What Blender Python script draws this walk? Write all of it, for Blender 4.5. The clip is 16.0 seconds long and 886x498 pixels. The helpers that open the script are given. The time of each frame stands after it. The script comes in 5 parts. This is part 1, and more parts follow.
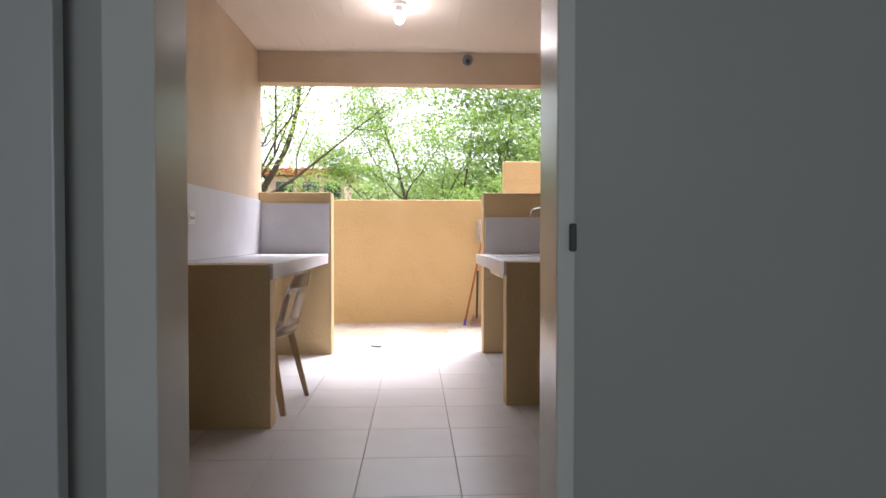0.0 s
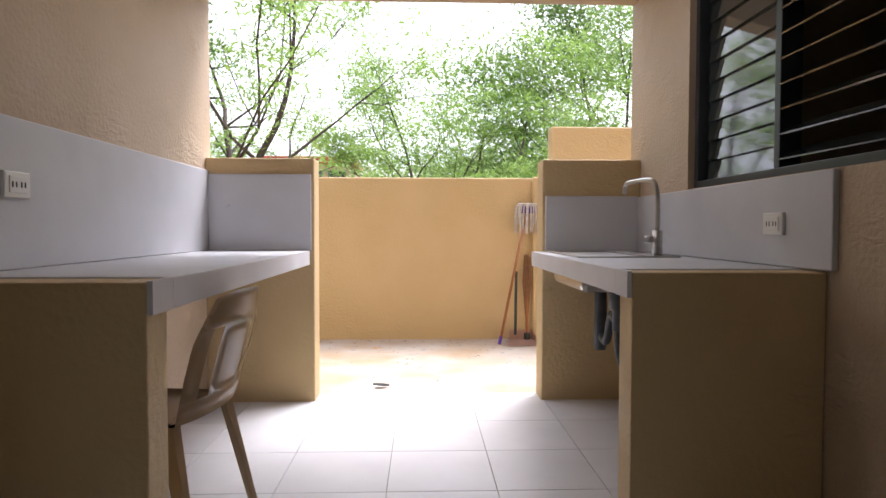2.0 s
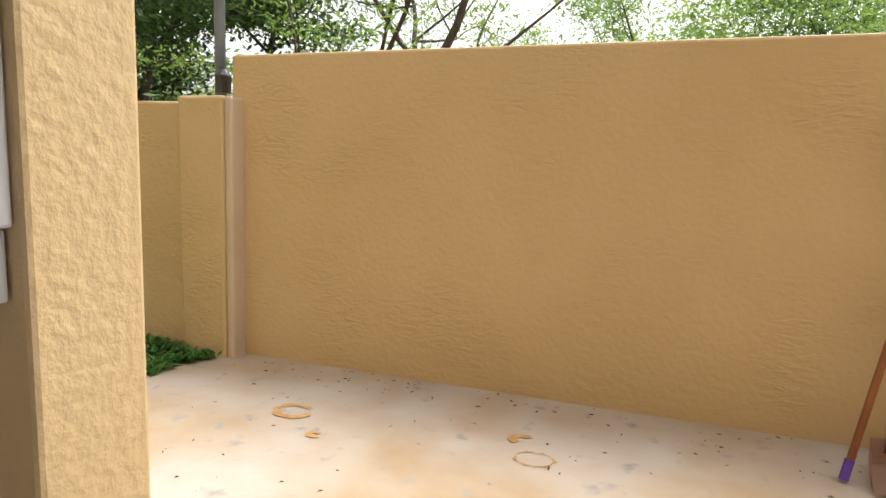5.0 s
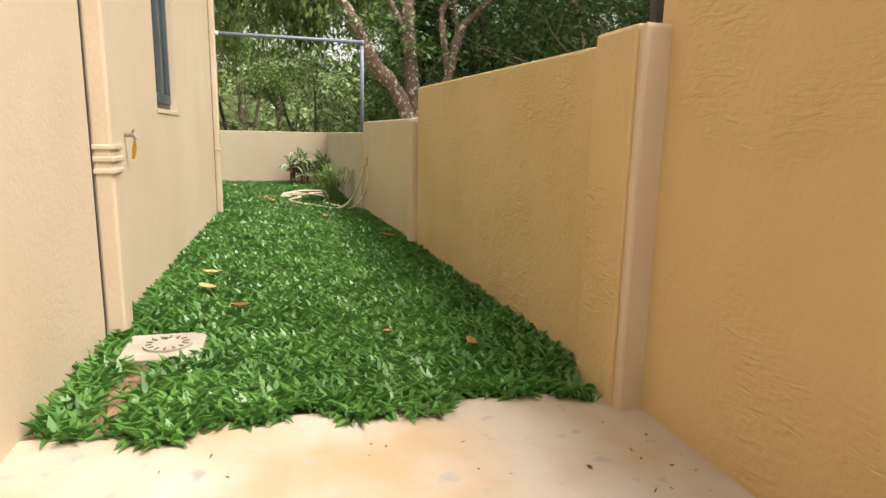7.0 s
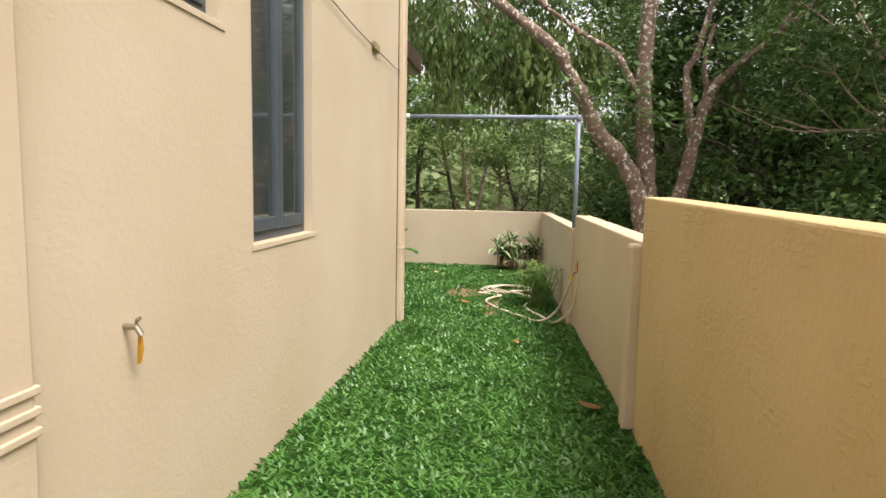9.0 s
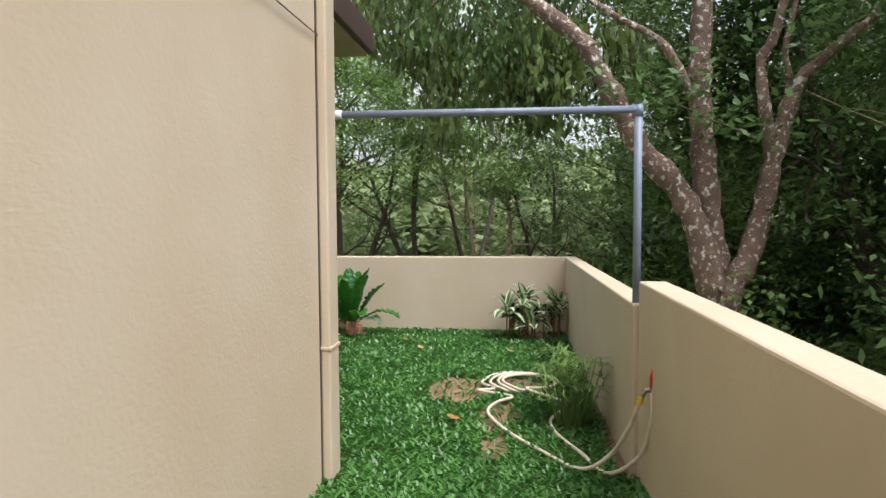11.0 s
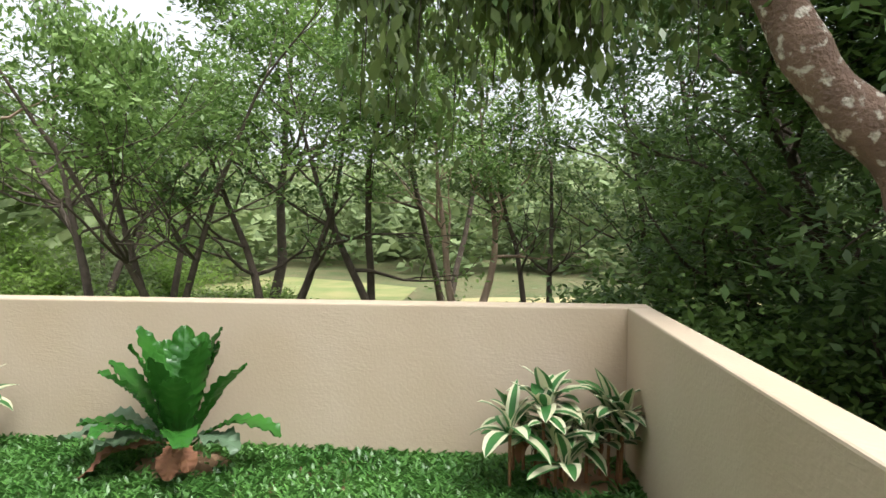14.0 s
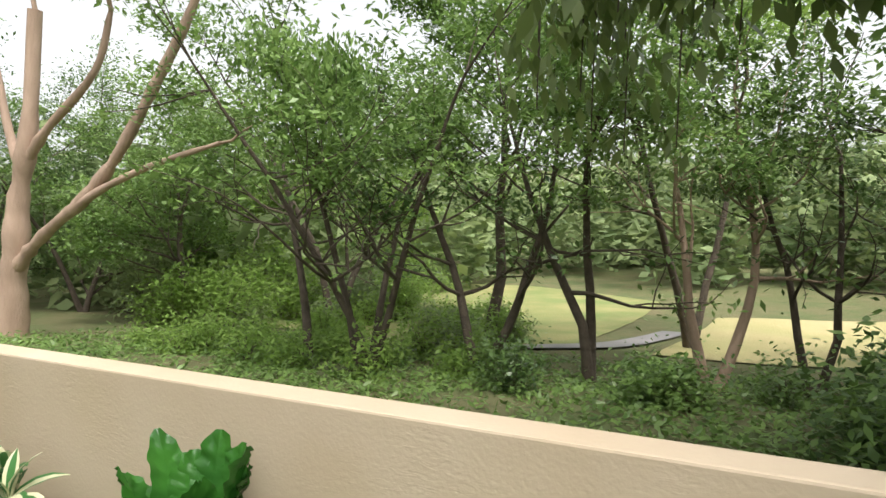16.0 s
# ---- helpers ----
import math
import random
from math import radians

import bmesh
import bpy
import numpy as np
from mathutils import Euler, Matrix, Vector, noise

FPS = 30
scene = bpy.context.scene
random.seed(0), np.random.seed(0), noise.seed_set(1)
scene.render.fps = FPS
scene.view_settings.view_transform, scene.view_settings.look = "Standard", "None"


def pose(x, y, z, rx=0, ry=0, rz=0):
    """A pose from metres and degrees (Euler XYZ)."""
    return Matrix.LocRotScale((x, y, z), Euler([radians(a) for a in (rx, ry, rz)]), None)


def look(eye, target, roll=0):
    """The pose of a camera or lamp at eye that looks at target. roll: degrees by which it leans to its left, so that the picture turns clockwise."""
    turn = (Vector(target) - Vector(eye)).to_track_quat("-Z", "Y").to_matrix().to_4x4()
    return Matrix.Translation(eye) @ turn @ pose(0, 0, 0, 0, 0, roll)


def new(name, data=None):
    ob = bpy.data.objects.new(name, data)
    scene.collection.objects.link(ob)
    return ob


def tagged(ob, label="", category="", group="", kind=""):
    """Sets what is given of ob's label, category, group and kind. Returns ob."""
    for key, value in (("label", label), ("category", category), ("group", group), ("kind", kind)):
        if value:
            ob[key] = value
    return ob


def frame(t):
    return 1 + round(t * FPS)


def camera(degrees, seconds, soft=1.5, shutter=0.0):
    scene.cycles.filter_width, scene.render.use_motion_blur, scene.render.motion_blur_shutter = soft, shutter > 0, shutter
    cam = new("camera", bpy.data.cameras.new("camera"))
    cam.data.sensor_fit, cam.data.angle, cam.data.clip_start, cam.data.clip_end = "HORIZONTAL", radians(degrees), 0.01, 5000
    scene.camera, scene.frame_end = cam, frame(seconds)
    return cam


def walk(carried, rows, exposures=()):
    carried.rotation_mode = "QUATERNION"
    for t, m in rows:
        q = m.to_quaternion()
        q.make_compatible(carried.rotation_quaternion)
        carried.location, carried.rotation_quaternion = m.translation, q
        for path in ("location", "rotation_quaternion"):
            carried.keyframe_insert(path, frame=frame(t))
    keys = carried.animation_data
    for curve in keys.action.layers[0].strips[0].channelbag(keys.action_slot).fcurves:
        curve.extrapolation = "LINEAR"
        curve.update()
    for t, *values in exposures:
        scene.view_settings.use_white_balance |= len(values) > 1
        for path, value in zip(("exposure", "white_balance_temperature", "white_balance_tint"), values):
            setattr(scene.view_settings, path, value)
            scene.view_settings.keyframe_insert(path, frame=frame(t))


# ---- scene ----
# camera and walk
cam = camera(71.8, 16.0)
PATH = [
    (0, (0.054, 0.139, 0.98), (0.144, 2.136, 0.942), -0.0),
    (0.5, (0.043, 0.435, 0.957), (0.132, 2.433, 0.989), 0.2),
    (1, (0.004, 0.846, 0.87), (0.081, 2.845, 0.86), 0.1),
    (1.5, (-0.054, 1.359, 0.953), (0.023, 3.357, 0.892), 0.1),
    (2, (-0.05, 1.857, 0.966), (0.019, 3.855, 0.9), 0.1),
    (2.5, (-0.061, 2.333, 0.965), (-0.001, 4.331, 0.901), -0.1),
    (3, (-0.019, 2.896, 0.924), (0.022, 4.895, 0.877), 0.1),
    (3.2, (0.027, 3.115, 0.932), (0.03, 5.114, 0.874), 0.1),
    (5.5, (-0.062, 5.191, 0.917), (-1.05, 6.899, 0.585), 1.7),
    (6, (-0.133, 5.539, 0.877), (-1.527, 6.933, 0.545), 1.5),
    (6.5, (-0.197, 5.844, 0.888), (-1.915, 6.804, 0.529), 1.4),
    (7, (-0.189, 6.104, 0.884), (-2.087, 6.614, 0.51), 1.2),
    (7.5, (-0.446, 6.309, 0.939), (-2.404, 6.433, 0.554), 1.7),
    (8, (-0.861, 6.378, 1.0), (-2.821, 6.303, 0.611), 1.5),
    (8.5, (-1.315, 6.471, 1.123), (-3.269, 6.291, 0.735), 1.4),
    (9, (-1.887, 6.527, 1.289), (-3.864, 6.306, 1.08), 1.1),
    (9.2, (-2.14, 6.525, 1.29), (-4.121, 6.294, 1.146), 1.0),
    (11.3, (-5.104, 6.505, 1.39), (-7.084, 6.242, 1.284), -0.3),
    (11.5, (-5.378, 6.487, 1.382), (-7.357, 6.221, 1.278), 0.1),
    (12, (-6.075, 6.423, 1.407), (-8.059, 6.186, 1.307), 0.1),
    (12.5, (-6.767, 6.376, 1.419), (-8.753, 6.166, 1.318), 0.1),
    (13, (-7.55, 6.339, 1.412), (-9.539, 6.152, 1.31), 0.2),
    (13.5, (-8.235, 6.309, 1.402), (-10.224, 6.122, 1.298), 0.2),
    (14, (-8.86, 6.249, 1.406), (-10.848, 6.062, 1.304), 0.1),
    (14.5, (-9.383, 6.226, 1.451), (-11.368, 6.011, 1.35), 0.1),
    (15, (-9.848, 6.252, 1.512), (-11.812, 5.884, 1.416), -0.3),
    (15.5, (-10.303, 6.299, 1.577), (-12.198, 5.667, 1.480), -0.5),
    (16, (-10.8, 6.329, 1.599), (-12.563, 5.389, 1.512), -0.95),
]
EXPOSURES = [(0.0, 2.0, 6000, 20), (1.0, 2.1, 6000, 20), (2.0, 1.65, 5950, 18), (3.0, 1.3, 5900, 18), (5.3, 1.2, 6650, 10), (7.0, 1.3, 7000, 11), (9.0, 1.2, 6750, 12), (11.3, 0.92, 6050, 11), (12.5, 1.1, 6100, 11), (14.0, 1.18, 6200, 10), (16.0, 1.05, 6500, 9)]
walk(cam, [(t, look(eye, at, roll)) for t, eye, at, roll in PATH], EXPOSURES)

# overcast daylight
SUN_HEIGHT, SUN_TURN = 62.0, 38.0
world = bpy.data.worlds.new("world")
scene.world = world
world.use_nodes = True
wn = world.node_tree.nodes
sky = wn.new("ShaderNodeTexSky")
sky.sky_type = "NISHITA"
sky.sun_disc = False
sky.sun_elevation, sky.sun_rotation = radians(SUN_HEIGHT), radians(SUN_TURN)
sky.dust_density, sky.air_density, sky.ozone_density = 4.0, 1.0, 1.0
grey = wn.new("ShaderNodeHueSaturation")
grey.inputs["Saturation"].default_value = 0.10
world.node_tree.links.new(sky.outputs[0], grey.inputs["Color"])
world.node_tree.links.new(grey.outputs[0], wn["Background"].inputs[0])
wn["Background"].inputs[1].default_value = 0.15
sun = new("sun", bpy.data.lights.new("sun", "SUN"))
sun.data.energy, sun.data.angle, sun.data.color = 1.5, radians(25), (1.0, 0.95, 0.87)
sun.rotation_euler = (radians(90 - SUN_HEIGHT), 0, radians(180 - SUN_TURN))

# added fill lamp that brightens the room from an invented, unseen back opening
room_fill = new("room_fill_light", bpy.data.lights.new("room_fill_light", "AREA"))
room_fill.data.shape, room_fill.data.size, room_fill.data.size_y = "RECTANGLE", 1.5, 1.1
room_fill.data.energy, room_fill.data.color = 5.5, (0.92, 1.0, 0.95)
room_fill.matrix_basis = look((0, -2.52, 1.5), (0, 0, 1.2))

# ---- materials
def material(name, rough=0.6, metal=0.0, spec=0.4):
    m = bpy.data.materials.new(name)
    m.use_nodes = True
    b = m.node_tree.nodes["Principled BSDF"]
    b.inputs["Roughness"].default_value = rough
    b.inputs["Metallic"].default_value = metal
    b.inputs["Specular IOR Level"].default_value = spec
    return m, m.node_tree.nodes, m.node_tree.links, b


def surface(name, c1, c2, scale=3.0, rough=0.7, metal=0.0, spec=0.4, grain=60.0, bump=0.15, depth=0.004, c3=None, spots=0.0,
            stretch=(1, 1, 1), obj_random=0.0, island=0.0, relief=0.0):
    """Two-scale mottled paint: broad patches c1 to c2, fine grain in bump, optional dark spots c3."""
    m, n, l, b = material(name, rough, metal, spec)
    tc = n.new("ShaderNodeTexCoord")
    mp = n.new("ShaderNodeMapping")
    mp.inputs["Scale"].default_value = stretch
    l.new(tc.outputs["Object"], mp.inputs[0])
    big = n.new("ShaderNodeTexNoise")
    big.inputs["Scale"].default_value, big.inputs["Detail"].default_value = scale, 6
    l.new(mp.outputs[0], big.inputs["Vector"])
    mix = n.new("ShaderNodeMix")
    mix.data_type = "RGBA"
    mix.inputs["A"].default_value, mix.inputs["B"].default_value = (*c1, 1), (*c2, 1)
    ramp = n.new("ShaderNodeMapRange")
    ramp.inputs["From Min"].default_value, ramp.inputs["From Max"].default_value = 0.32, 0.68
    l.new(big.outputs["Fac"], ramp.inputs["Value"])
    l.new(ramp.outputs[0], mix.inputs["Factor"])
    col = mix.outputs["Result"]
    fine = n.new("ShaderNodeTexNoise")
    fine.inputs["Scale"].default_value, fine.inputs["Detail"].default_value = grain, 4
    l.new(mp.outputs[0], fine.inputs["Vector"])
    if c3 is not None:
        sp = n.new("ShaderNodeTexNoise")
        sp.inputs["Scale"].default_value, sp.inputs["Detail"].default_value = scale * 5.3, 3
        l.new(mp.outputs[0], sp.inputs["Vector"])
        r2 = n.new("ShaderNodeMapRange")
        r2.inputs["From Min"].default_value, r2.inputs["From Max"].default_value = 0.72 - spots, 0.82 - spots
        l.new(sp.outputs["Fac"], r2.inputs["Value"])
        m2 = n.new("ShaderNodeMix")
        m2.data_type = "RGBA"
        l.new(r2.outputs[0], m2.inputs["Factor"])
        l.new(col, m2.inputs["A"])
        m2.inputs["B"].default_value = (*c3, 1)
        col = m2.outputs["Result"]
    if obj_random or island:
        src = n.new("ShaderNodeObjectInfo").outputs["Random"] if obj_random else n.new("ShaderNodeNewGeometry").outputs["Random Per Island"]
        amt = obj_random or island
        hs = n.new("ShaderNodeHueSaturation")
        mr = n.new("ShaderNodeMapRange")
        mr.inputs["To Min"].default_value, mr.inputs["To Max"].default_value = 1 - amt, 1 + amt
        l.new(src, mr.inputs["Value"])
        l.new(mr.outputs[0], hs.inputs["Value"])
        l.new(col, hs.inputs["Color"])
        col = hs.outputs["Color"]
    l.new(col, b.inputs["Base Color"])
    bp = n.new("ShaderNodeBump")
    bp.inputs["Strength"].default_value, bp.inputs["Distance"].default_value = bump, depth
    if relief:
        # trowel waves that show in patches
        w = n.new("ShaderNodeTexNoise")
        w.inputs["Scale"].default_value, w.inputs["Detail"].default_value, w.inputs["Distortion"].default_value = 26, 2, 1.2
        ms = n.new("ShaderNodeMapping")
        ms.inputs["Scale"].default_value = (0.45, 0.45, 1.5)
        l.new(tc.outputs["Object"], ms.inputs[0])
        l.new(ms.outputs[0], w.inputs["Vector"])
        pm = n.new("ShaderNodeTexNoise")
        pm.inputs["Scale"].default_value = 2.6
        l.new(tc.outputs["Object"], pm.inputs["Vector"])
        pr = n.new("ShaderNodeMapRange")
        pr.inputs["From Min"].default_value, pr.inputs["From Max"].default_value = 0.5, 0.68
        l.new(pm.outputs["Fac"], pr.inputs["Value"])
        mu = n.new("ShaderNodeMath")
        mu.operation = "MULTIPLY"
        l.new(w.outputs["Fac"], mu.inputs[0])
        l.new(pr.outputs[0], mu.inputs[1])
        ad = n.new("ShaderNodeMath")
        ad.operation = "MULTIPLY_ADD"
        l.new(mu.outputs[0], ad.inputs[0])
        ad.inputs[1].default_value = relief
        l.new(fine.outputs["Fac"], ad.inputs[2])
        l.new(ad.outputs[0], bp.inputs["Height"])
    else:
        l.new(fine.outputs["Fac"], bp.inputs["Height"])
    l.new(bp.outputs[0], b.inputs["Normal"])
    return m


def leafy(name, c1, c2, rough=0.45, trans=0.35, size=0.6):
    """Leaf: colour varies leaf by leaf and cluster by cluster; lets some light through."""
    m, n, l, b = material(name, rough, 0, 0.4)
    geo = n.new("ShaderNodeNewGeometry")
    tc = n.new("ShaderNodeTexCoord")
    ns = n.new("ShaderNodeTexNoise")
    ns.inputs["Scale"].default_value = size
    l.new(tc.outputs["Object"], ns.inputs["Vector"])
    av = n.new("ShaderNodeMath")
    av.operation = "MULTIPLY_ADD"
    l.new(geo.outputs["Random Per Island"], av.inputs[0])
    av.inputs[1].default_value = 0.5
    off = n.new("ShaderNodeMapRange")
    off.inputs["From Min"].default_value, off.inputs["From Max"].default_value = 0.3, 0.7
    off.inputs["To Min"].default_value, off.inputs["To Max"].default_value = 0.0, 0.5
    l.new(ns.outputs["Fac"], off.inputs["Value"])
    l.new(off.outputs[0], av.inputs[2])
    mix = n.new("ShaderNodeMix")
    mix.data_type = "RGBA"
    mix.inputs["A"].default_value, mix.inputs["B"].default_value = (*c1, 1), (*c2, 1)
    l.new(av.outputs[0], mix.inputs["Factor"])
    l.new(mix.outputs["Result"], b.inputs["Base Color"])
    tr = n.new("ShaderNodeBsdfTranslucent")
    l.new(mix.outputs["Result"], tr.inputs["Color"])
    ms = n.new("ShaderNodeMixShader")
    ms.inputs[0].default_value = trans
    l.new(b.outputs[0], ms.inputs[1])
    l.new(tr.outputs[0], ms.inputs[2])
    l.new(ms.outputs[0], n["Material Output"].inputs["Surface"])
    return m


TAN = surface("tan_plaster_paint", (0.60, 0.447, 0.245), (0.53, 0.388, 0.195), 1.3, 0.6, c3=(0.40, 0.28, 0.13), spots=-0.01, grain=45, bump=0.6, depth=0.007, relief=2.3)
CREAM = surface("cream_plaster_paint", (0.59, 0.485, 0.365), (0.53, 0.42, 0.295), 1.1, 0.6, c3=(0.52, 0.38, 0.24), spots=-0.03, grain=45, bump=0.35, depth=0.005, relief=1.2)
PORCH = surface("porch_plaster_paint", (0.58, 0.455, 0.33), (0.50, 0.38, 0.255), 1.8, 0.6, c3=(0.36, 0.24, 0.14), spots=-0.02, grain=55, bump=0.6, depth=0.006, relief=2.2)
GREYCEM = surface("grey_cement_finish", (0.62, 0.62, 0.64), (0.54, 0.54, 0.56), 2.5, 0.5, grain=30, bump=0.12, c3=(0.36, 0.34, 0.33), spots=-0.05)
TILE = surface("pale_floor_tile", (0.68, 0.67, 0.67), (0.61, 0.60, 0.60), 3.0, 0.32, grain=20, bump=0.03, obj_random=0.03)
GROUT = surface("tile_grout", (0.36, 0.33, 0.30), (0.28, 0.26, 0.24), 6, 0.9)
CONC = surface("concrete_with_paint_stain", (0.47, 0.43, 0.385), (0.38, 0.275, 0.17), 2.1, 0.75, grain=70, bump=0.3, c3=(0.30, 0.285, 0.27), spots=0.10)
CEIL = surface("ceiling_board_paint", (0.74, 0.66, 0.58), (0.70, 0.62, 0.54), 1.0, 0.6, grain=30, bump=0.05)
GREYWALL = surface("grey_room_paint", (0.42, 0.43, 0.41), (0.37, 0.385, 0.37), 0.8, 0.5, grain=40, bump=0.1)
DOORP = surface("grey_door_paint", (0.50, 0.52, 0.53), (0.46, 0.48, 0.49), 0.8, 0.3, grain=40, bump=0.04)
JAMB = surface("white_jamb_paint", (0.62, 0.63, 0.60), (0.55, 0.56, 0.53), 2.0, 0.25, grain=40, bump=0.05)
SOIL = surface("bare_soil", (0.30, 0.19, 0.11), (0.20, 0.125, 0.07), 6, 0.95, grain=90, bump=0.9, depth=0.012)

# ---- mesh helpers
def bm_box(bm, x0, y0, z0, x1, y1, z1, bevel=0.0):
    made = bmesh.ops.create_cube(bm, size=1.0)["verts"]
    bmesh.ops.transform(bm, matrix=Matrix.Translation(((x0 + x1) / 2, (y0 + y1) / 2, (z0 + z1) / 2)) @ Matrix.Diagonal((abs(x1 - x0), abs(y1 - y0), abs(z1 - z0), 1)), verts=made)
    if bevel:
        es = list({e for v in made for e in v.link_edges})
        bmesh.ops.bevel(bm, geom=es, offset=bevel, segments=2, affect="EDGES", profile=0.5)
    return bm


def box(x0, y0, z0, x1, y1, z1, bevel=0.0):
    return bm_box(bmesh.new(), x0, y0, z0, x1, y1, z1, bevel)


def part(name, bm, mat, parent=None, label="", smooth=False):
    me = bpy.data.meshes.new(name)
    bmesh.ops.recalc_face_normals(bm, faces=bm.faces)
    bm.to_mesh(me)
    bm.free()
    if smooth:
        me.polygons.foreach_set("use_smooth", [True] * len(me.polygons))
    for mm in (mat if isinstance(mat, (list, tuple)) else [mat]):
        me.materials.append(mm)
    ob = new(name, me)
    if parent is not None:
        ob.parent = parent
        ob.matrix_parent_inverse = parent.matrix_basis.inverted()
    if label:
        ob["label"] = label
    return ob


def setting(name, bm, mat, label, category):
    return tagged(part(name, bm, mat), label, category, kind="structure")


def thing(name, label, category, at=(0, 0, 0), group=""):
    e = new(name)
    e.matrix_basis = Matrix.Translation(at)
    e.empty_display_size = 0.1
    return tagged(e, label, category, group)


def tube(bm, pts, radii, sides=10, closed_ends=True):
    """A round bar along a line of points."""
    pts = [Vector(p) for p in pts]
    rings = []
    up = Vector((0.31, 0.17, 0.93))
    for i, p in enumerate(pts):
        d = (pts[min(i + 1, len(pts) - 1)] - pts[max(i - 1, 0)]).normalized()
        a = d.cross(up)
        if a.length < 0.05:
            a = d.cross(Vector((1, 0, 0)))
        a.normalize()
        b = d.cross(a)
        r = radii[i] if isinstance(radii, (list, tuple)) else radii
        rings.append([bm.verts.new(p + r * (math.cos(2 * math.pi * k / sides) * a + math.sin(2 * math.pi * k / sides) * b)) for k in range(sides)])
    for u, v in zip(rings, rings[1:]):
        for k in range(sides):
            bm.faces.new((u[k], u[(k + 1) % sides], v[(k + 1) % sides], v[k]))
    if closed_ends:
        bm.faces.new(rings[0][::-1])
        bm.faces.new(rings[-1])
    return bm


def smooth_line(pts, n=6):
    """Catmull-Rom points through pts."""
    p = [Vector(q) for q in pts]
    p = [2 * p[0] - p[1]] + p + [2 * p[-1] - p[-2]]
    out = []
    for i in range(1, len(p) - 2):
        for k in range(n):
            t = k / n
            a, b, c, d = p[i - 1:i + 3]
            out.append(0.5 * ((2 * b) + (c - a) * t + (2 * a - 5 * b + 4 * c - d) * t * t + (3 * b - a - 3 * c + d) * t ** 3))
    out.append(p[-2])
    return out


def lawn_z(x):
    """The lawn falls gently away from the concrete."""
    return -0.16 * min(1.0, max(0.0, (-1.9 - x) / 6.3))


# ---- porch
XL, XR = -1.24, 1.18          # porch side walls
Y0, YP, YQ, YB = 1.62, 5.27, 5.43, 7.25   # door wall, pier front, pier back, yard wall
CEIL_Z, BEAM_Z, PAR_Z = 2.52, 2.26, 1.355


def wall_with_hole(name, x0, x1, y0, y1, z0, z1, hy0, hy1, hz0, hz1, mat, label):
    """A wall along y with one opening."""
    bm = bmesh.new()
    bm_box(bm, x0, y0, z0, x1, hy0, z1)
    bm_box(bm, x0, hy1, z0, x1, y1, z1)
    bm_box(bm, x0, hy0, z0, x1, hy1, hz0)
    bm_box(bm, x0, hy0, hz1, x1, hy1, z1)
    return setting(name, bm, mat, label, "wall")


WIN_R = (3.36, 4.66, 1.15, 2.16)
WIN_L = (2.25, 3.45, 1.52, 2.16)
wall_with_hole("wall_east", XR, XR + 0.15, Y0, YQ + 0.004, -0.1, 2.7, *WIN_R, PORCH, "tan plastered porch wall with a louvred window")
wall_with_hole("wall_west", XL - 0.15, XL, Y0, 5.36, -0.1, 2.7, *WIN_L, PORCH, "tan plastered porch wall with a high louvred window")
bm = box(-3.2, Y0 - 0.15, -0.1, -0.60, Y0, 2.7)
bm_box(bm, 0.38, Y0 - 0.15, -0.1, 3.2, Y0, 2.7)
bm_box(bm, -0.60, Y0 - 0.15, 2.08, 0.38, Y0, 2.7)
setting("wall_door", bm, GREYWALL, "grey painted wall with the doorway to the porch", "wall")
setting("beam", box(XL, YP, BEAM_Z, XR, YQ - 0.02, CEIL_Z + 0.18, 0.006), PORCH, "tan plastered beam above the porch opening", "beam")
bm = box(XL - 0.15, Y0, CEIL_Z, XR + 0.15, YP, CEIL_Z + 0.02)
for k in range(1, 13):
    x = XL + k * 0.2
    bm_box(bm, x - 0.003, Y0, CEIL_Z - 0.003, x + 0.003, YP, CEIL_Z - 0.0005)
setting("ceiling", bm, CEIL, "pale ceiling of narrow boards over the porch", "ceiling")
setting("roof_slab", box(XL - 0.3, -2.6, 2.74, XR + 0.3, YQ + 0.05, 2.86), PORCH, "roof slab over the porch", "roof")


def parapet(name, x0, x1):
    bm = box(x0, YP, -0.05, x1, YQ, PAR_Z, 0.008)
    return setting(name, bm, TAN, "low tan plastered wall closing the porch beside the way out", "wall")


parapet("wall_parapet_west", XL, -0.645)
parapet("wall_parapet_east", 0.625, XR)

# room behind the door
bm = box(-1.75, -2.6, -0.1, -1.6, Y0 - 0.15, 2.7)
bm_box(bm, 1.6, -2.6, -0.1, 1.75, Y0 - 0.15, 2.7)
# back wall pieces leave an unseen opening, made up to hold the fill lamp
for a in ((-1.6, -0.1, -0.8, 2.7), (0.8, -0.1, 1.6, 2.7), (-0.8, -0.1, 0.8, 0.9), (-0.8, 2.1, 0.8, 2.7)):
    bm_box(bm, a[0], -2.6, a[1], a[2], -2.45, a[3])
setting("wall_room", bm, GREYWALL, "grey painted walls of the dim room", "wall")
setting("ceiling_room", box(-1.6, -2.45, 2.5, 1.6, Y0 - 0.15, 2.6), CEIL, "pale ceiling of the dim room", "ceiling")
setting("floor_room", box(-1.6, -2.45, -0.12, 1.6, Y0 - 0.15, -0.008), TILE, "pale tiled floor of the dim room", "floor")

# door frame and open door
dj = tagged(new("door_frame"), "white painted metal door frame", "door frame", kind="structure")
part("jamb", box(-0.60, Y0 - 0.17, 0.0, -0.49, Y0 + 0.012, 2.08, 0.004), JAMB, dj)
rj = part("jamb", box(0.36, Y0 - 0.17, 0.0, 0.40, Y0 + 0.012, 2.08, 0.004), JAMB, dj)
part("head", box(-0.49, Y0 - 0.17, 2.04, 0.36, Y0 + 0.012, 2.08, 0.004), JAMB, dj)

